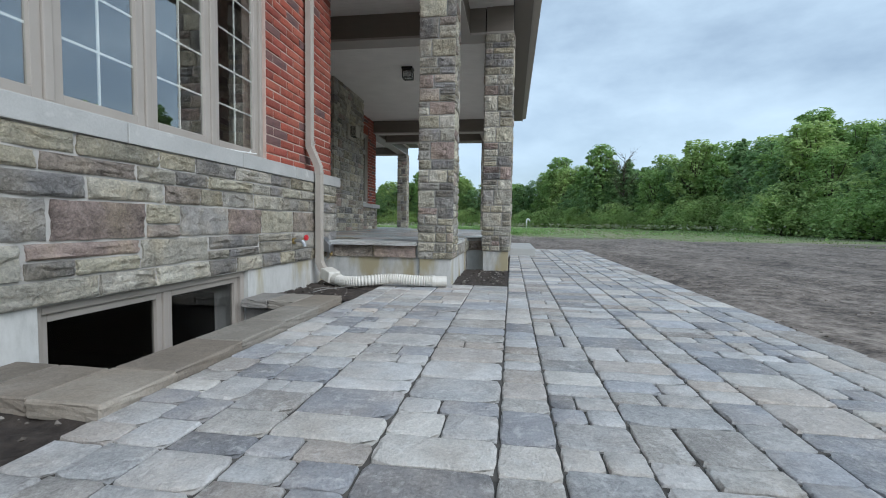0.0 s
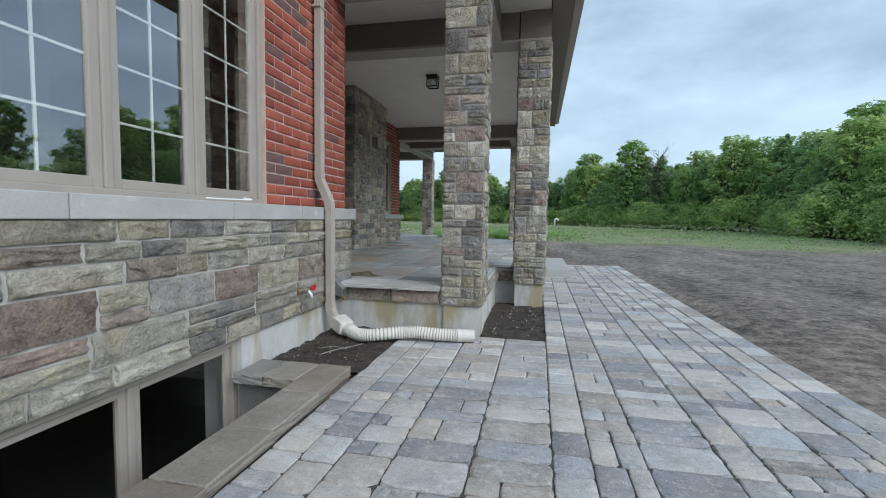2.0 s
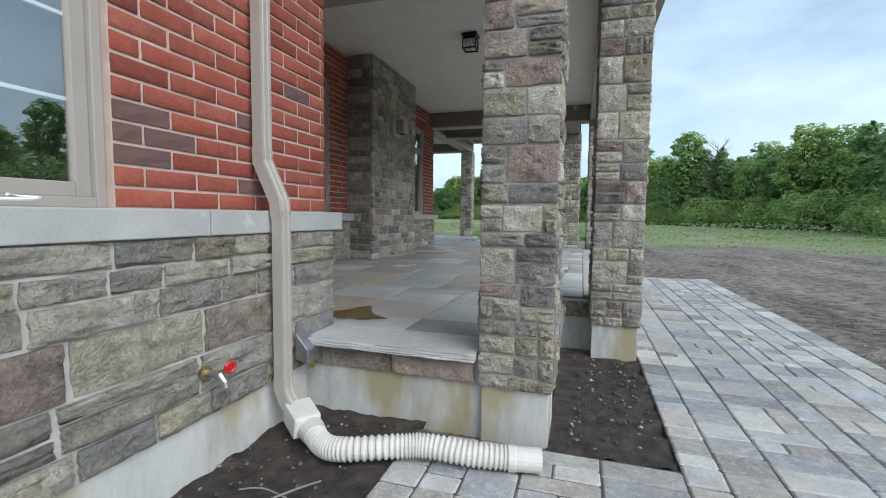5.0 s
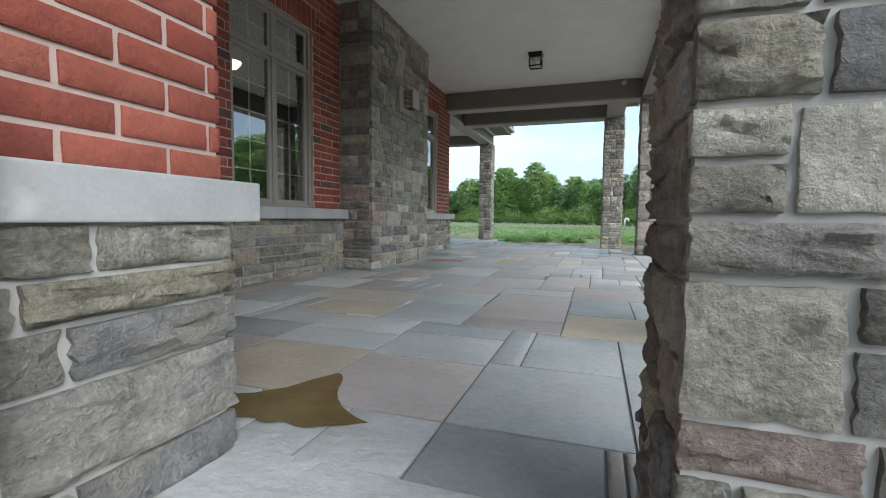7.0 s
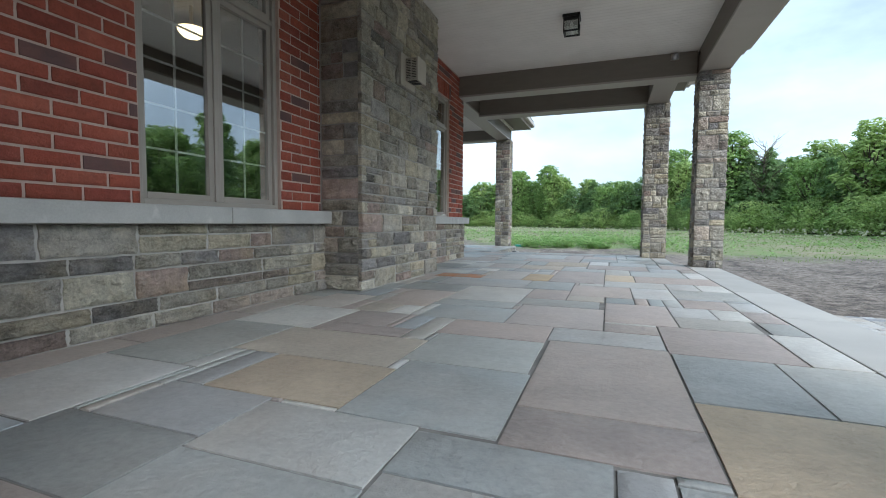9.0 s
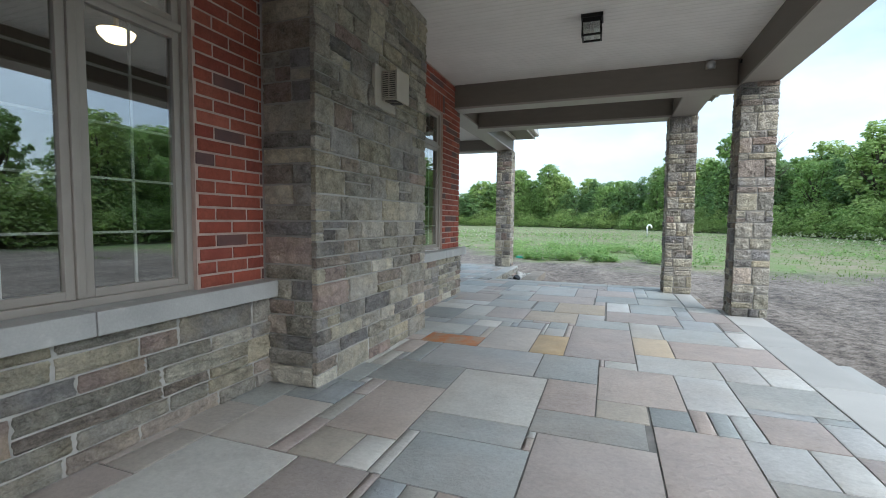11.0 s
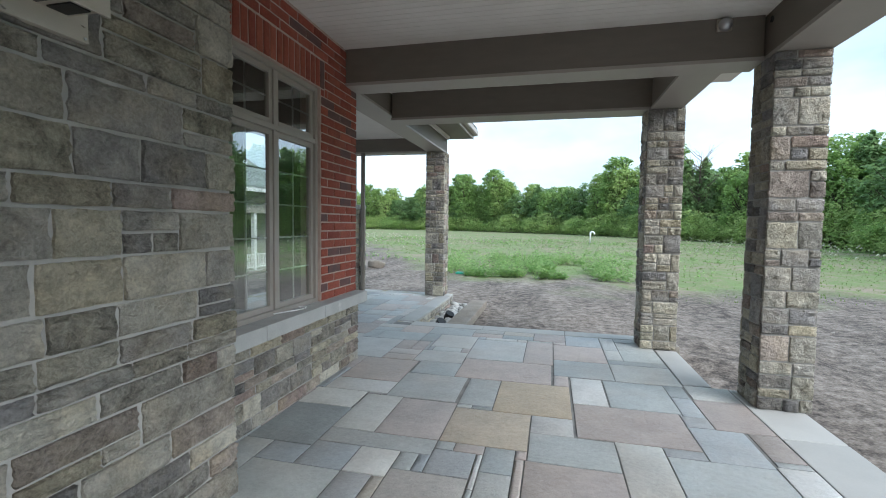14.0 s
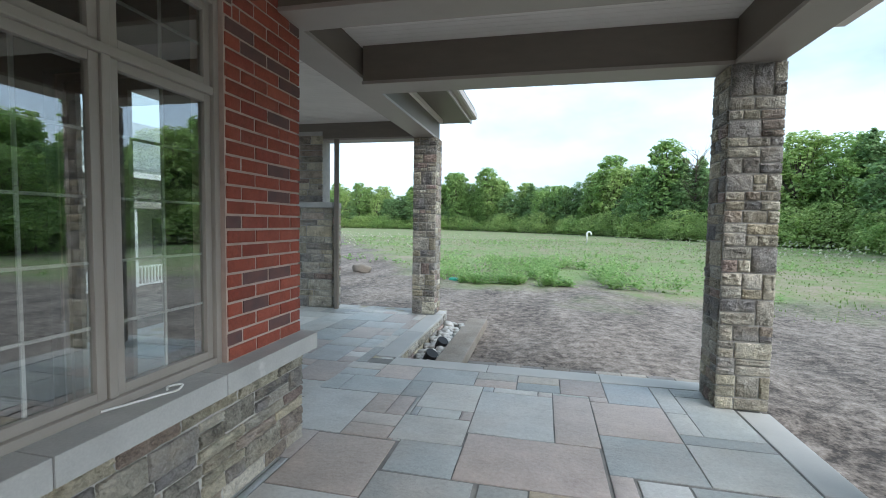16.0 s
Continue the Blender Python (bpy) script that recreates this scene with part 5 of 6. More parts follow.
# clods and pebbles on the bare soil
v_, f_ = [], []
for k in range(4200):
    if k % 3:
        x_, y_ = 1.95 + 10 * r_.random() ** 1.6, 1 + 27 * r_.random()
    else:
        x_, y_ = r_.uniform(-9, 9), r_.uniform(23.6, 34)
    if x_ < -5.3 and y_ < 28 or x_ < 2.0 and y_ < 19 or x_ < -0.4 and y_ < 24.1:
        continue
    s, o = r_.uniform(0.008, 0.028) * (1.8 if r_.random() < 0.04 else 1), len(v_)
    for dx, dy, dz in ((1, 0, 0), (-1, 0, 0), (0, 1, 0), (0, -1, 0), (0, 0, 0.8), (0, 0, -0.8)):
        q = s * r_.uniform(0.6, 1.2)
        v_.append((x_ + dx * q, y_ + dy * q, -0.01 + dz * q * 0.6 + 0.10 * noise.noise((x_ * 0.5, y_ * 0.22, 0)) + 0.07 * noise.noise((x_ * 1.5, y_ * 0.8, 3)) - 0.02))
    f_ += [(o + a, o + c, o + e_) for a, c, e_ in ((0, 2, 4), (2, 1, 4), (1, 3, 4), (3, 0, 4), (2, 0, 5), (1, 2, 5), (3, 1, 5), (0, 3, 5))]
joined("soil_clods", v_, f_, mat("soil_clod", [(0.10, 0.083, 0.068), (0.20, 0.17, 0.14), (0.36, 0.33, 0.29)], rough=1.0, spread=0.8, bump=0.4), "loose clods and pebbles on the bare soil", "clods")

# litter on the soil beds
tw = along([Vector(p) for p in ((-3.25, 6.75, 0.02), (-3.1, 6.9, 0.05), (-3.0, 7.08, 0.04), (-2.9, 7.15, 0.06))], 14)
link("dry_twig", tube(bmesh.new(), tw, 0.006, 5), WEEDY, None, "thin pale dry twig lying on the soil", "twig")
tw = along([Vector(p) for p in ((-3.35, 6.98, 0.02), (-3.2, 7.0, 0.045), (-3.02, 6.98, 0.035))], 10)
link("dry_twig", tube(bmesh.new(), tw, 0.005, 5), WEEDY, None, "thin pale dry twig lying on the soil", "twig")
v_, f_ = [], []
for k in range(420):
    x0, y0, x1, y1 = ((-3.7, 6.45, -2.75, 8.1), (-1.5, 8.2, -0.85, 10.4), (-3.6, 0.5, -2.72, 3.05))[k % 3]
    x_, y_, s, o = r_.uniform(x0, x1), r_.uniform(y0, y1), r_.uniform(0.006, 0.022), len(v_)
    for dx, dy, dz in ((1, 0, 0), (-1, 0, 0), (0, 1, 0), (0, -1, 0), (0, 0, 0.8), (0, 0, -0.8)):
        q = s * r_.uniform(0.6, 1.3)
        v_.append((x_ + dx * q, y_ + dy * q, -0.005 + dz * q))
    f_ += [(o + a, o + c, o + e_) for a, c, e_ in ((0, 2, 4), (2, 1, 4), (1, 3, 4), (3, 0, 4), (2, 0, 5), (1, 2, 5), (3, 1, 5), (0, 3, 5))]
joined("soil_pebbles", v_, f_, mat("bed_pebble", [(0.03, 0.026, 0.022), (0.10, 0.085, 0.07), (0.40, 0.37, 0.33)], rough=1.0, spread=1.0, bump=0.4), "small clods and pale pebbles on the soil beds", "pebbles")


# ---- trees ----
def tree_proto(seed, hgt, wid, leaf, kind):
    """Tapered trunk and limbs, and a crown of many small leaf sprays gathered in uneven clumps."""
    r = random.Random(seed)
    e = new("tree")
    e.empty_display_size = 0.5
    bm = bmesh.new()
    top = hgt * 0.82
    pts = [Vector((0.25 * noise.noise((i, seed, 0)), 0.25 * noise.noise((seed, i, 4)), top * i / 6 - 0.2)) for i in range(7)]
    tube(bm, pts, [hgt * 0.017 * (1 - 0.14 * i) for i in range(7)], 7)
    clumps = []
    for k in range(34 if kind != "bush" else 18):
        f = r.uniform(0.22, 0.98) if kind != "bush" else r.uniform(0.05, 0.8)
        a = r.uniform(0, 6.28)
        prof = math.sin(math.pi * (0.2 + f * 0.68)) ** 0.8 if kind != "conifer" else (1.05 - f)
        rad = wid * prof * r.uniform(0.45, 1.0)
        tip = Vector((math.cos(a) * rad, math.sin(a) * rad, hgt * (0.12 + 0.84 * f)))
        base = pts[min(6, int(f * 5))]
        mid = base.lerp(tip, 0.55) + Vector((0, 0, -0.04 * hgt))
        tube(bm, [base, mid, tip], [hgt * 0.007, hgt * 0.004, hgt * 0.0015], 5)
        clumps.append((tip, r.uniform(0.5, 0.95)))
        for _ in range(3):
            clumps.append((base.lerp(tip, r.uniform(0.6, 1.0)) + Vector((r.uniform(-1, 1), r.uniform(-1, 1), r.uniform(-0.7, 0.9))) * 0.24 * wid, r.uniform(0.35, 0.85)))
    clumps.append((Vector((0, 0, hgt * 0.93)), wid * 0.16))
    trunk = link("trunk", bm, BARK, e)
    v_, f_ = [], []
    tot = 7000 if kind != "bush" else 4000
    for k in range(tot):
        if k % 3 == 0:
            # the crown's own uneven outer skin
            a, f = r.uniform(0, 6.28), r.random()
            prof = (math.sin(math.pi * (0.16 + f * 0.72)) ** 0.8 if kind != "conifer" else 1.02 - f) if kind != "bush" else math.cos(f * 1.45) ** 0.5
            rad = wid * 0.86 * prof * (1 + 0.42 * noise.noise((math.cos(a) * 1.3, math.sin(a) * 1.3, f * 3.0 + seed)) + 0.35 * noise.noise((math.cos(a) * 3.4, math.sin(a) * 3.4, f * 8.0 + seed))) * r.uniform(0.55, 0.95)
            c = Vector((math.cos(a) * rad, math.sin(a) * rad, hgt * ((0.10 + 0.88 * f) if kind != "bush" else (0.02 + 0.92 * f))))
            d = Vector((math.cos(a), math.sin(a), 0.5 * f)) * 0.05
        else:
            c, s = clumps[(k * 2 // 3) % len(clumps)]
            d = Vector((r.gauss(0, 1), r.gauss(0, 1), r.gauss(0, 0.8))).normalized() * (s * r.uniform(0.3, 1.2))
        p = c + d
        if p.z < 0.1:
            continue
        n1 = (d.normalized() * 0.7 + Vector((r.uniform(-0.8, 0.8), r.uniform(-0.8, 0.8), r.uniform(0.1, 1.3)))).normalized()
        t1 = n1.orthogonal().normalized()
        t1 = (Matrix.Rotation(r.uniform(0, 6.28), 3, n1) @ t1)
        t2 = n1.cross(t1)
        q = r.uniform(0.16, 0.40) * (hgt / 18) ** 0.5
        o = len(v_)
        v_ += [tuple(p - t1 * q), tuple(p + t2 * q * 0.55 + n1 * q * 0.15), tuple(p + t1 * q), tuple(p - t2 * q * 0.55 + n1 * q * 0.15)]
        f_.append((o, o + 1, o + 2, o + 3))
    m_ = bpy.data.meshes.new("crown")
    m_.from_pydata(v_, [], f_)
    m_.materials.append(leaf)
    cr_ = new("crown", m_)
    adopt(cr_, e)
    return e


PROTOS = [tree_proto(3, 18, 5.2, LEAVES[0], "tree"), tree_proto(9, 20, 4.6, LEAVES[1], "tree"), tree_proto(14, 16, 5.6, LEAVES[2], "tree"), tree_proto(23, 22, 4.2, LEAVES[0], "tree"),
          tree_proto(31, 17, 3.6, LEAVES[2], "conifer"), tree_proto(40, 7, 5.0, LEAVES[1], "bush"), tree_proto(44, 6, 4.2, LEAVES[0], "bush")]
LABELS = ["broad maple with a dense mid-green crown", "tall ash with a pale green uneven crown", "spreading dark green deciduous tree", "slender tall tree with a ragged green crown",
          "dark conical evergreen in the tree line", "wide leafy shrub at the wood's edge", "rounded green shrub in the undergrowth"]
for e, lb_ in zip(PROTOS, LABELS):
    tagged(e, lb_, "tree" if "shrub" not in lb_ else "shrub", "tree line round the field" if "shrub" not in lb_ else "shrubs before the trees")
    if "shrub" in lb_:
        e.name = "shrub"
rt = random.Random(77)


KS = [(50, -40), (44, -10), (36, 20), (33, 42), (37, 66), (41, 88), (30, 112), (12, 150), (-20, 182), (-60, 200), (-110, 205)]
SEG = [math.dist(a, c) for a, c in zip(KS, KS[1:])]


def edge_point(f):
    """The wood's edge by the share of its length, from beyond the side yard round to the far end."""
    d = f * sum(SEG)
    k = 0
    while k < len(SEG) - 1 and d > SEG[k]:
        d, k = d - SEG[k], k + 1
    u = d / SEG[k]
    return Vector((KS[k][0] + (KS[k + 1][0] - KS[k][0]) * u, KS[k][1] + (KS[k + 1][1] - KS[k][1]) * u, 0)), Vector((KS[k + 1][1] - KS[k][1], KS[k][0] - KS[k + 1][0], 0)).normalized()


first = set()
N = 190
for k in range(N):
    f = (k + rt.uniform(-0.4, 0.4)) / N
    f = min(max(f, 0), 0.999)
    p, nrm = edge_point(f)
    back = rt.choice((0, 0, 4, 8, 14))
    p = p + nrm * (back + rt.uniform(-1.5, 3))
    i = rt.choice((0, 0, 1, 1, 2, 2, 3, 4))
    sc = rt.uniform(0.68, 1.02) * (0.52 + 0.55 * min(1.0, max(0.0, (p.y - 25) / 70)))
    m_ = Matrix.LocRotScale(p, Euler((0, 0, rt.uniform(0, 6.28))), None)
    if i not in first:
        PROTOS[i].matrix_basis = m_
        first.add(i)
        continue
    t_ = copy_thing(PROTOS[i], m_)
    t_.scale = (sc * rt.uniform(1.0, 1.4), sc * rt.uniform(1.0, 1.4), sc)
for k in range(170):
    f = min(max((k + rt.uniform(-0.4, 0.4)) / 170, 0), 0.999)
    p, nrm = edge_point(f)
    p = p - nrm * rt.uniform(0.5, 5) 
    i = rt.choice((5, 6))
    sc = rt.uniform(0.5, 1.0)
    m_ = Matrix.LocRotScale(p, Euler((0, 0, rt.uniform(0, 6.28))), None)
    if i not in first:
        PROTOS[i].matrix_basis = m_
        first.add(i)
        continue
    t_ = copy_thing(PROTOS[i], m_)
    t_.scale = (sc * 1.3, sc * 1.3, sc)
# a bare dead tree among the green ones
bm = bmesh.new()
rd = random.Random(4)
tube(bm, [(0, 0, -0.3), (0.2, 0, 6), (0.1, 0.2, 12), (0.3, 0, 19)], [0.3, 0.22, 0.14, 0.03], 6)
for k in range(46):
    z = rd.uniform(7, 18)
    a, ln = rd.uniform(0, 6.28), rd.uniform(1.5, 4.5)
    q = Vector((math.cos(a) * ln, math.sin(a) * ln, z + ln * 0.8))
    tube(bm, [(0.15, 0, z), Vector((0.15, 0, z)).lerp(q, 0.5) + Vector((0, 0, -0.2)), q], [0.07, 0.045, 0.012], 4)
    for w_ in range(3):
        tube(bm, [Vector((0.15, 0, z)).lerp(q, 0.5 + 0.15 * w_), q + Vector((rd.uniform(-1.2, 1.2), rd.uniform(-1.2, 1.2), rd.uniform(0, 1.2)))], [0.025, 0.008], 4)
dead = link("dead_tree", bm, BARK, None, "bare grey dead tree among green ones", "tree")
dead.matrix_basis = pose(27, 122, 0)


# ---- pieces of walls, floors and pavements ----
rw = random.Random(101)
HS, LS = (0.13, 0.17, 0.24, 0.29), (0.30, 0.78)


def stones(parent, rects, nrm, plane, jut=0.012, depth=0.066):
    return lay(parent, "stone", STONES, rects, nrm, plane, depth, 0.014, rw, jut)


def bricks(parent, rects, nrm, plane, seed):
    r = random.Random(seed)
    dark = [q for q in rects if r.random() < 0.07]
    lay(parent, "brick", BRICKS, [q for q in rects if q not in dark], nrm, plane, 0.041, 0.019, r, 0.004)
    lay(parent, "brick", DARKBRICKS, dark, nrm, plane, 0.041, 0.019, r, 0.004)


stones(base_front, ashlar(1.2, BASE, 8.63, SILL0, rw, HS, LS), (1, 0, 0), -3.742)
stones(base_front, ashlar(-5.5, BASE, -3.74, SILL0, rw, HS, (0.3, 0.55)), (0, 1, 0), 8.548)
bricks(wall_front, bond(W1[1], SILL1, 8.71, 5.2), (1, 0, 0), -3.857, 1)
bricks(wall_front, bond(-7.0, SILL1, -3.86, 4.4), (0, 1, 0), 8.658, 2)
bricks(wall_front, bond(0.6, SILL1, W1[0], 4.4), (1, 0, 0), -3.857, 3)
stones(base_deep, ashlar(8.7, FLOOR, 10.6, SILL0, rw, HS, LS), (1, 0, 0), -7.002)
bricks(wall_deep, bond(8.75, SILL1, 10.58, 5.2), (1, 0, 0), -7.102, 4)
stones(base_bay, ashlar(10.60, FLOOR, 14.2, SILL0, rw, HS, LS), (1, 0, 0), -6.622)
stones(base_bay, ashlar(-7.0, FLOOR, -6.62, SILL0, rw, HS, (0.2, 0.4)), (0, -1, 0), 10.662)


def soldier(parent, a0, a1, z, plane, seed):
    n = int((a1 - a0) / 0.117)
    w = (a1 - a0) / n
    bricks(parent, [(a0 + i * w, z, a0 + (i + 1) * w, z + 0.36) for i in range(n)], (1, 0, 0), plane, seed)


for par, a0, a1, W, sd in ((wall_bay, 10.56, 14.2, W2, 5), (wall_far, 16.82, 20.42, W3, 7)):
    rr_ = cut(cut(bond(a0, SILL1, a1, CEIL), W[0], W[2] - 0.1, W[1], W[3]), W[0] - 0.1, W[3], W[1] + 0.1, W[3] + 0.36)
    bricks(par, rr_, (1, 0, 0), -6.677, sd)
    soldier(par, W[0] - 0.1, W[1] + 0.1, W[3], -6.677, sd + 1)
bricks(wall_bay, bond(-7.05, SILL1, -6.68, CEIL), (0, -1, 0), 10.622, 9)
bricks(wall_far, cut(bond(-10.8, SILL1, -6.68, CEIL), D5[0], 0, D5[1], D5[3]), (0, 1, 0), 20.358, 10)
stones(chimney, ashlar(14.16, FLOOR, 16.86, CEIL, rw, (0.11, 0.15, 0.2, 0.26), (0.26, 0.62), 0.35), (1, 0, 0), -6.052)
stones(chimney, ashlar(-6.62, FLOOR, -6.05, CEIL, rw, (0.15, 0.2, 0.28), (0.25, 0.6)), (0, -1, 0), 14.232)
stones(chimney, ashlar(-6.62, FLOOR, -6.05, CEIL, rw, (0.15, 0.2, 0.28), (0.25, 0.6)), (0, 1, 0), 16.788)
stones(base_far, ashlar(16.82, FLOOR, 20.30, SILL0, rw, (0.1, 0.14, 0.2), (0.25, 0.6)), (1, 0, 0), -6.602)
stones(base_far, cut(ashlar(-10.8, FLOOR, -6.6, SILL0, rw, HS, LS), D5[0], 0, D5[1], 5), (0, 1, 0), 20.218)
stones(wall_wing, ashlar(-11.0, FLOOR, -9.34, 3.13, rw, (0.15, 0.2, 0.28), (0.25, 0.6)), (0, -1, 0), 26.622)
stones(wall_wing, ashlar(-11.0, 3.27, -9.6, 4.9, rw, (0.15, 0.2, 0.28), (0.25, 0.6)), (0, -1, 0), 26.622)
stones(wall_wing, ashlar(26.6, FLOOR, 27.0, 3.13, rw, (0.15, 0.2, 0.28), (0.2, 0.4)), (1, 0, 0), -9.362)

# veneer course and slab along the porch front
stones(porch, [(-3.64, BASE + 0.01, -2.9, 0.57), (-2.9, BASE + 0.01, -2.2, 0.57)], (0, -1, 0), 8.222, 0.01, 0.05)
stones(porch, ashlar(8.72, BASE, 10.9, 0.57, rw, (0.2, 0.22), (0.4, 0.8)), (1, 0, 0), -1.682, 0.01, 0.05)
stones(porch, ashlar(11.06, 0.0, 14.8, 0.57, rw, HS, LS), (1, 0, 0), -0.902, 0.01, 0.05)
stones(porch, ashlar(-1.66, BASE, -1.34, 0.57, rw, (0.2, 0.22), (0.3, 0.4)), (0, -1, 0), 10.952, 0.01, 0.05)
stones(porch, ashlar(-6.5, 0.1, -1.66, 0.57, rw, HS, LS), (0, 1, 0), 23.038, 0.01, 0.05)
stones(porch, ashlar(23.1, 0.1, 27.0, 0.57, rw, HS, LS), (1, 0, 0), -6.552, 0.01, 0.05)


def coping(rects):
    for a0, b0, a1, b1 in rects:
        part("coping_stone", boxes(((a0 + 0.005, b0 + 0.005, 0.577), (a1 - 0.005, b1 - 0.005, FLOOR + 0.001)), bev=0.01), COPING, porch, "pale grey smooth porch edge stone")


rs = random.Random(2)
bm = boxes(((-3.64, 8.06, 0.572), (-2.19, 8.58, 0.631)))
bmesh.ops.subdivide_edges(bm, edges=bm.edges[:], cuts=9, use_grid_fill=True)
for v in bm.verts:
    rim = min(v.co.x + 3.64, -2.19 - v.co.x, v.co.y - 8.06, 8.58 - v.co.y) < 0.002
    v.co += Vector((rs.uniform(-1, 1), rs.uniform(-1, 1), rs.uniform(-0.2, 0.2))) * (0.006 if rim else 0.002)
part("entry_slab", bm, FLAGMATS["pale"], porch, "thick grey slab with a hewn front edge")
coping([(-1.42, 11.08, -0.84, 12.6), (-1.42, 12.6, -0.84, 14.3), (-1.42, 14.3, -0.84, 16.1), (-1.42, 16.1, -0.84, 17.7), (-1.42, 17.7, -0.84, 19.0), (-1.42, 19.0, -0.84, 20.38)])
coping([(-6.5, 22.74, -5.0, 23.1), (-5.0, 22.74, -3.4, 23.1), (-3.4, 22.74, -1.62, 23.1), (-1.95, 20.42, -1.6, 22.14)])
coping([(-6.85, 23.1, -6.48, 24.8), (-6.85, 24.8, -6.48, 26.5)])

rf = random.Random(55)
U = 0.283
flat = [(-7.08 + i * U, 8.58 + j * U, -7.08 + k * U, 8.58 + l_ * U) for i, j, k, l_ in packing(20, 50, [(3, 3), (2, 3), (3, 2), (2, 2), (4, 3), (3, 4), (3, 3), (4, 3), (1, 2), (2, 1)], rf)]
flat = cut(cut(flat, -1.68, 8.0, -0.5, 10.92), -1.96, 20.40, -0.5, 24)
flat = cut(flat, -2.2, 8.0, -1.6, 8.72)
flat += [(-11.2 + i * U * 1.05, 20.4 + j * U, -11.2 + k * U * 1.05, 20.4 + l_ * U) for i, j, k, l_ in packing(14, 22, [(3, 3), (2, 3), (3, 2), (2, 2)], rf)]
flat += [(-7.07 + i * 0.2, 22.75 + j * U, -7.07 + k * 0.2, 22.75 + l_ * U) for i, j, k, l_ in packing(1, 13, [(1, 3), (1, 2)], rf)]
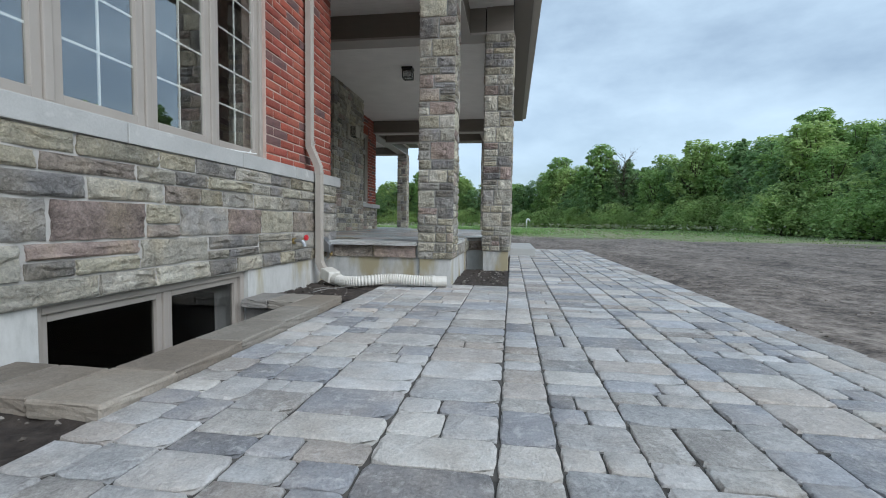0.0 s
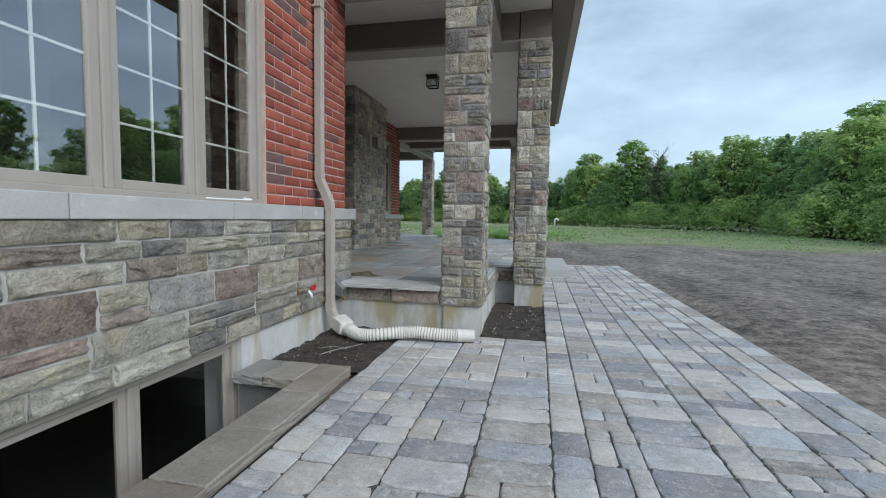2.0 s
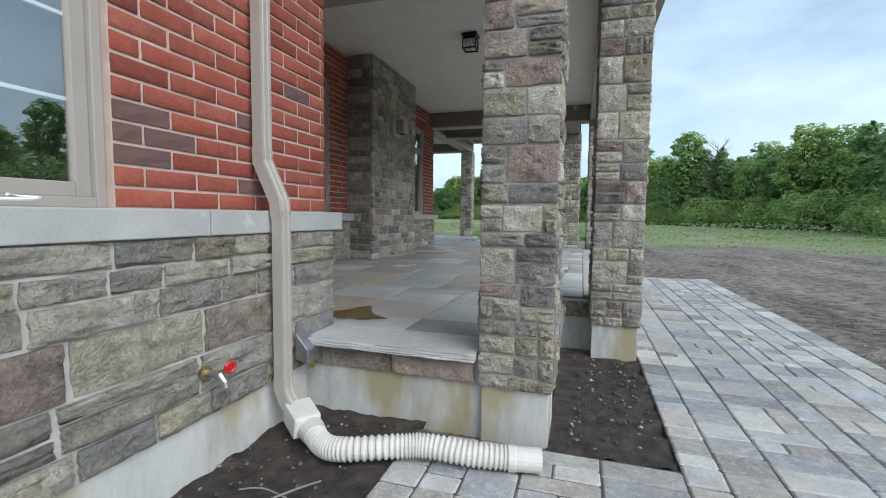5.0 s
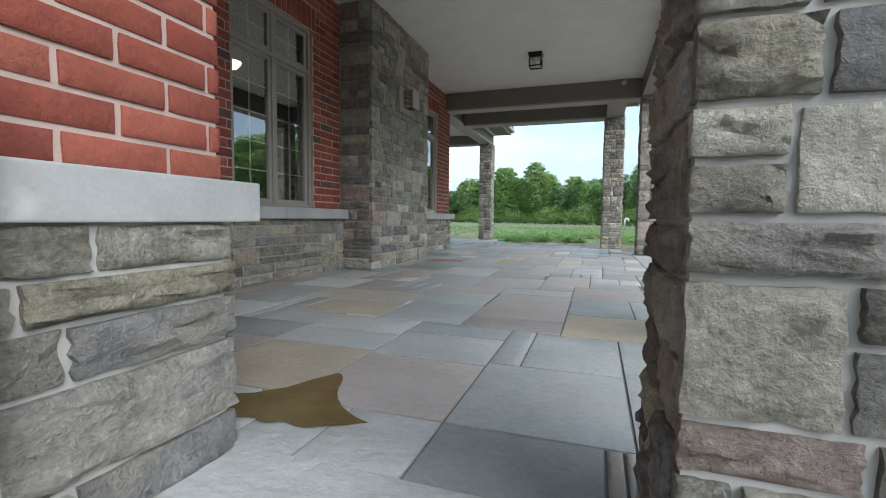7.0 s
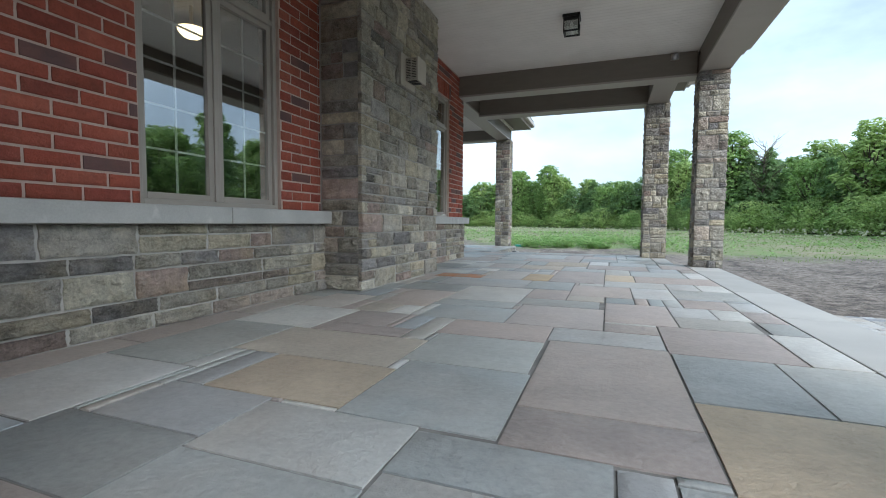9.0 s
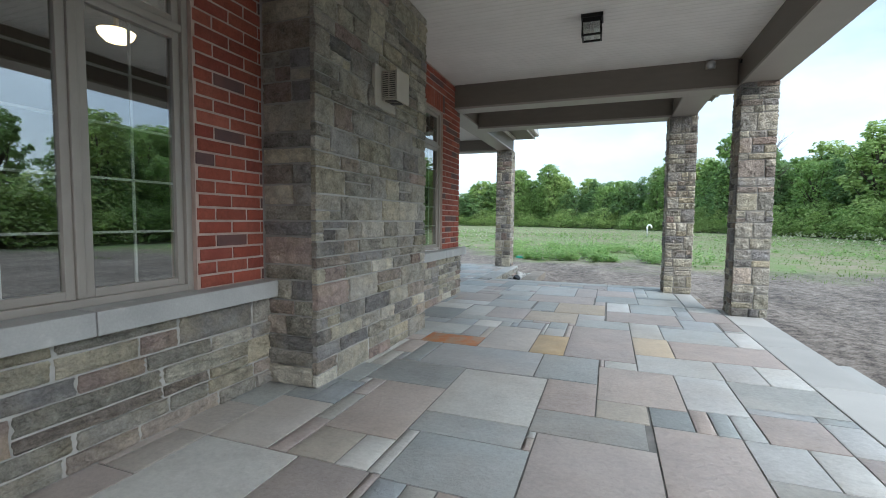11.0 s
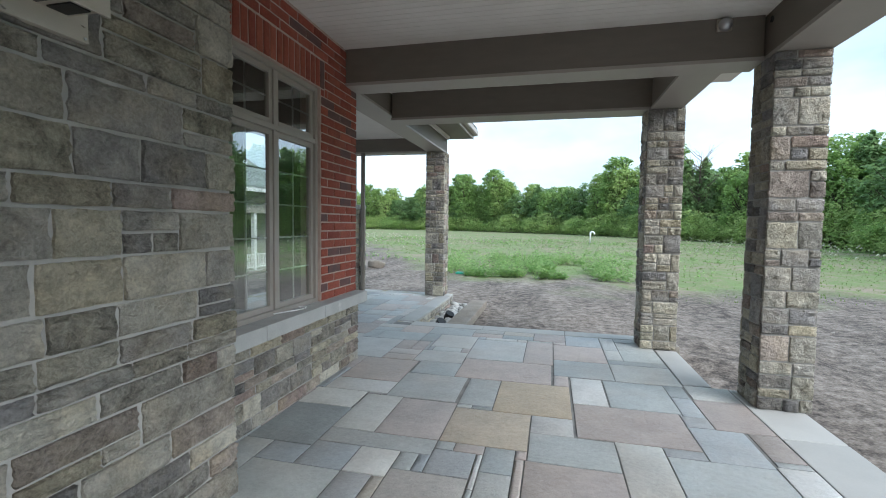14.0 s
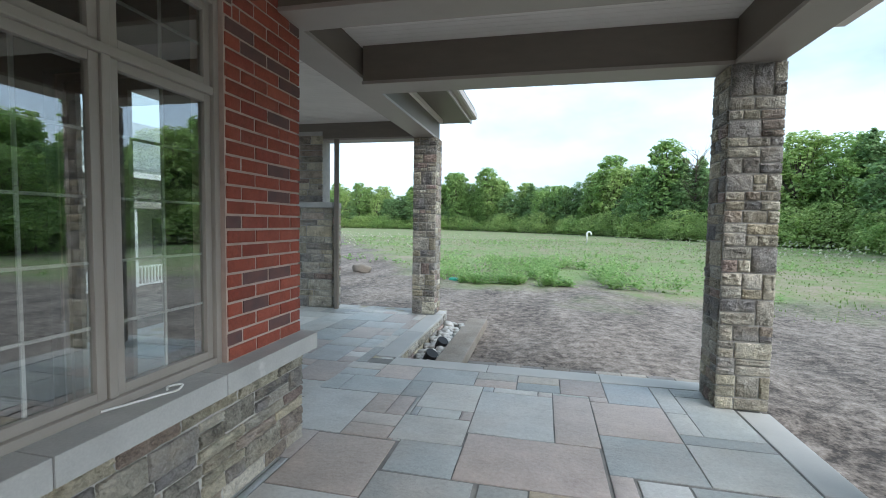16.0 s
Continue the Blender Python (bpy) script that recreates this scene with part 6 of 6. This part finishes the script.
# stones whose places and tones stand out, by stretches of the porch
KNOWN = {"entry": [("ochre", -4.60, 9.10, -3.75, 9.93), ("mixed", -5.43, 9.12, -4.60, 9.97), ("brown", -3.75, 9.05, -2.95, 9.87), ("blue", -2.95, 9.05, -2.15, 9.94), ("blue", -4.60, 9.93, -3.75, 10.37),
                   ("dark", -5.43, 9.97, -4.60, 10.45), ("blue", -4.60, 10.37, -3.76, 10.87), ("blue", -3.75, 9.87, -2.95, 10.49), ("blue", -3.76, 10.49, -2.95, 10.84), ("mixed", -2.95, 9.94, -2.75, 10.82),
                   ("blue", -2.75, 9.94, -2.15, 10.78), ("blue", -2.15, 9.05, -1.70, 10.78), ("ochre", -2.57, 10.78, -1.80, 11.63), ("pale", -1.80, 10.95, -1.42, 11.63), ("mixed", -5.30, 10.45, -4.60, 10.91)],
         "middle": [("brown", -3.41, 10.84, -2.57, 11.26), ("brown", -3.41, 11.26, -2.57, 12.61), ("pale", -3.43, 12.61, -2.58, 13.07), ("blue", -4.21, 10.87, -3.41, 11.75), ("mixed", -4.28, 11.75, -3.43, 12.51),
                    ("brown", -4.33, 12.51, -3.43, 13.07), ("mixed", -5.53, 11.55, -4.28, 12.25), ("ochre", -5.10, 10.91, -4.21, 11.55), ("blue", -2.57, 11.63, -1.96, 12.55), ("mixed", -1.96, 11.63, -1.42, 12.55),
                    ("brown", -2.58, 12.55, -1.75, 13.46), ("blue", -4.74, 13.07, -3.88, 13.76), ("mixed", -3.88, 13.07, -3.02, 14.07), ("brown", -3.02, 13.46, -2.39, 14.53), ("pale", -1.75, 12.55, -1.42, 13.46)],
         "bay": [("mixed", -4.85, 14.13, -3.95, 15.32), ("dark", -5.76, 14.67, -4.85, 15.34), ("blue", -4.85, 13.76, -3.95, 14.13), ("brown", -5.50, 13.56, -4.85, 14.67), ("mixed", -3.95, 14.07, -3.07, 14.53),
                 ("brown", -3.95, 14.53, -3.46, 15.34), ("mixed", -3.46, 14.53, -3.03, 14.93), ("brown", -3.46, 14.93, -2.70, 15.95), ("pale", -2.70, 15.00, -2.21, 15.95), ("mixed", -2.21, 15.23, -1.42, 15.95)],
         "chimney": [("rust", -5.80, 16.22, -4.99, 16.70), ("rust_ochre", -4.31, 16.22, -3.88, 17.17), ("mixed", -4.99, 16.22, -4.31, 17.50), ("mixed", -5.45, 15.34, -4.11, 16.22), ("brown", -3.88, 16.22, -3.05, 17.92),
                     ("ochre", -3.05, 16.62, -2.59, 17.52), ("mixed", -3.05, 17.52, -2.62, 18.50), ("brown", -2.59, 16.63, -1.42, 17.48), ("blue", -2.62, 17.48, -1.73, 18.33), ("pale", -1.73, 17.48, -1.42, 18.38),
                     ("blue", -3.05, 15.95, -2.20, 16.62), ("pale", -2.20, 15.95, -1.80, 16.63), ("pale", -1.80, 15.95, -1.42, 16.63), ("blue", -4.11, 15.34, -3.46, 16.22), ("mixed", -3.86, 17.92, -3.05, 18.48)],
         "window": [("ochre", -4.30, 18.91, -3.42, 19.92), ("ochre", -4.71, 18.08, -3.86, 18.91), ("mixed", -5.38, 18.08, -4.71, 19.01), ("pale", -3.86, 18.48, -3.42, 18.91), ("brown", -3.40, 18.50, -2.26, 19.37),
                    ("blue", -2.98, 19.38, -2.22, 20.30), ("pale", -3.40, 19.38, -2.99, 20.30), ("mixed", -4.71, 19.01, -4.30, 19.91), ("dark", -6.54, 17.68, -5.84, 18.58), ("mixed", -5.84, 18.08, -5.38, 19.03),
                    ("pale", -6.54, 18.58, -5.86, 19.08), ("pale", -6.46, 19.08, -5.61, 19.50), ("blue", -5.61, 19.03, -4.75, 19.91), ("blue", -5.84, 17.79, -4.71, 18.08)],
         "far": [("brown", -6.45, 19.50, -5.61, 20.45), ("blue", -5.58, 19.92, -4.95, 20.50), ("brown", -4.95, 19.92, -3.64, 20.80), ("blue", -4.96, 20.80, -4.07, 22.0), ("brown", -4.07, 20.80, -3.62, 22.1),
                 ("blue", -3.62, 20.33, -2.80, 21.10), ("mixed", -2.80, 20.33, -1.96, 21.10), ("mixed", -5.72, 20.50, -4.96, 21.08), ("brown", -3.62, 21.10, -2.80, 22.0)]}
FLAGSETS = {"mixed": FLAGS}
FLAGMATS["rust"] = RUST
FLAGMATS["rust_ochre"] = hewn("rusty_ochre_flagstone", [(0.41, 0.31, 0.18)], rough=0.62, vary=0.2, scale=4, grain=30, relief=4, bump=0.4, dist=0.02, tint=(0.46, 0.38, 0.25), tints=0.6)
for tone, mt in FLAGMATS.items():
    if tone != "mixed":
        FLAGSETS[tone] = []
        for me_ in FLAGS[:3]:
            c_ = me_.copy()
            c_.materials[0] = mt
            FLAGSETS[tone].append(c_)
for stretch_ in KNOWN.values():
    for tone, *q in stretch_:
        flat = cut(flat, *q)
for stretch_ in KNOWN.values():
    for tone, *q in stretch_:
        for ob in lay(porch, "flagstone", FLAGSETS[tone], [tuple(q)], (0, 0, 1), 0.576, 0.054, 0.012, rf, 0.001):
            if tone == "rust":
                tagged(ob, "rust-orange stained flagstone")
rest = {tone: [] for tone in FLAGSETS}
for q in flat:
    rest[rf.choice(("mixed", "mixed", "mixed", "mixed", "blue", "blue", "brown", "brown", "dark", "pale"))].append(q)
for tone, qs in rest.items():
    lay(porch, "flagstone", FLAGSETS[tone], qs, (0, 0, 1), 0.576, 0.054, 0.012, rf, 0.002)

# pavers
rp = random.Random(66)
pave = link("pavement", boxes(((-2.63, -2.0, -0.3), (1.86, 8.08, -0.013)), ((-0.78, 8.08, -0.3), (1.86, 18.6, -0.013))), SAND, None, "tumbled grey and tan concrete pavers in random pattern", "pavement", "structure")
def courses(x0, x1, y0, y1):
    """Courses of uneven width along the walk, each of pieces of uneven length, some halved."""
    res, x = [], x0
    while x < x1 - 0.02:
        w = rp.choice((0.25, 0.34, 0.42, 0.5))
        if x1 - (x + w) < 0.2:
            w = x1 - x
        y = y0 - rp.uniform(0, 0.2)
        while y < y1 - 0.02:
            h = rp.choice((0.17, 0.17, 0.25, 0.25, 0.34))
            a, c = max(y, y0), min(y + h, y1)
            if w > 0.3 and (h < 0.2 and rp.random() < 0.5 or rp.random() < 0.22):
                q = x + w * rp.choice((0.4, 0.5, 0.6))
                res += [(x, a, q, c), (q, a, x + w, c)]
            elif c - a > 0.04:
                res.append((x, a, x + w, c))
            y += h
        x += w
    return res


laid = courses(-2.63, -0.78, -2.0, 8.06) + courses(-0.78, 1.545, -2.0, 18.55)
bx = -2.0
while bx < 18.5:
    ln = rp.choice((0.33, 0.33, 0.5))
    laid.append((1.545, bx, 1.86, bx + ln))
    bx += ln
mid = [q for q in laid if 1.5 < q[1] < 6.2]
near = sorted(mid, key=lambda q: abs(q[0] + 0.5) + abs(q[1] - 4))[:300]
ns = set(near)
lay(pave, "paver", PAVERS, near, (0, 0, 1), -0.05, 0.054, 0.005, rp, 0.005)
bake(pave, "far_pavers", [q for q in laid if q not in ns], -0.05, 0.05, 0.009, PAVER, "further tumbled concrete pavers", rp)
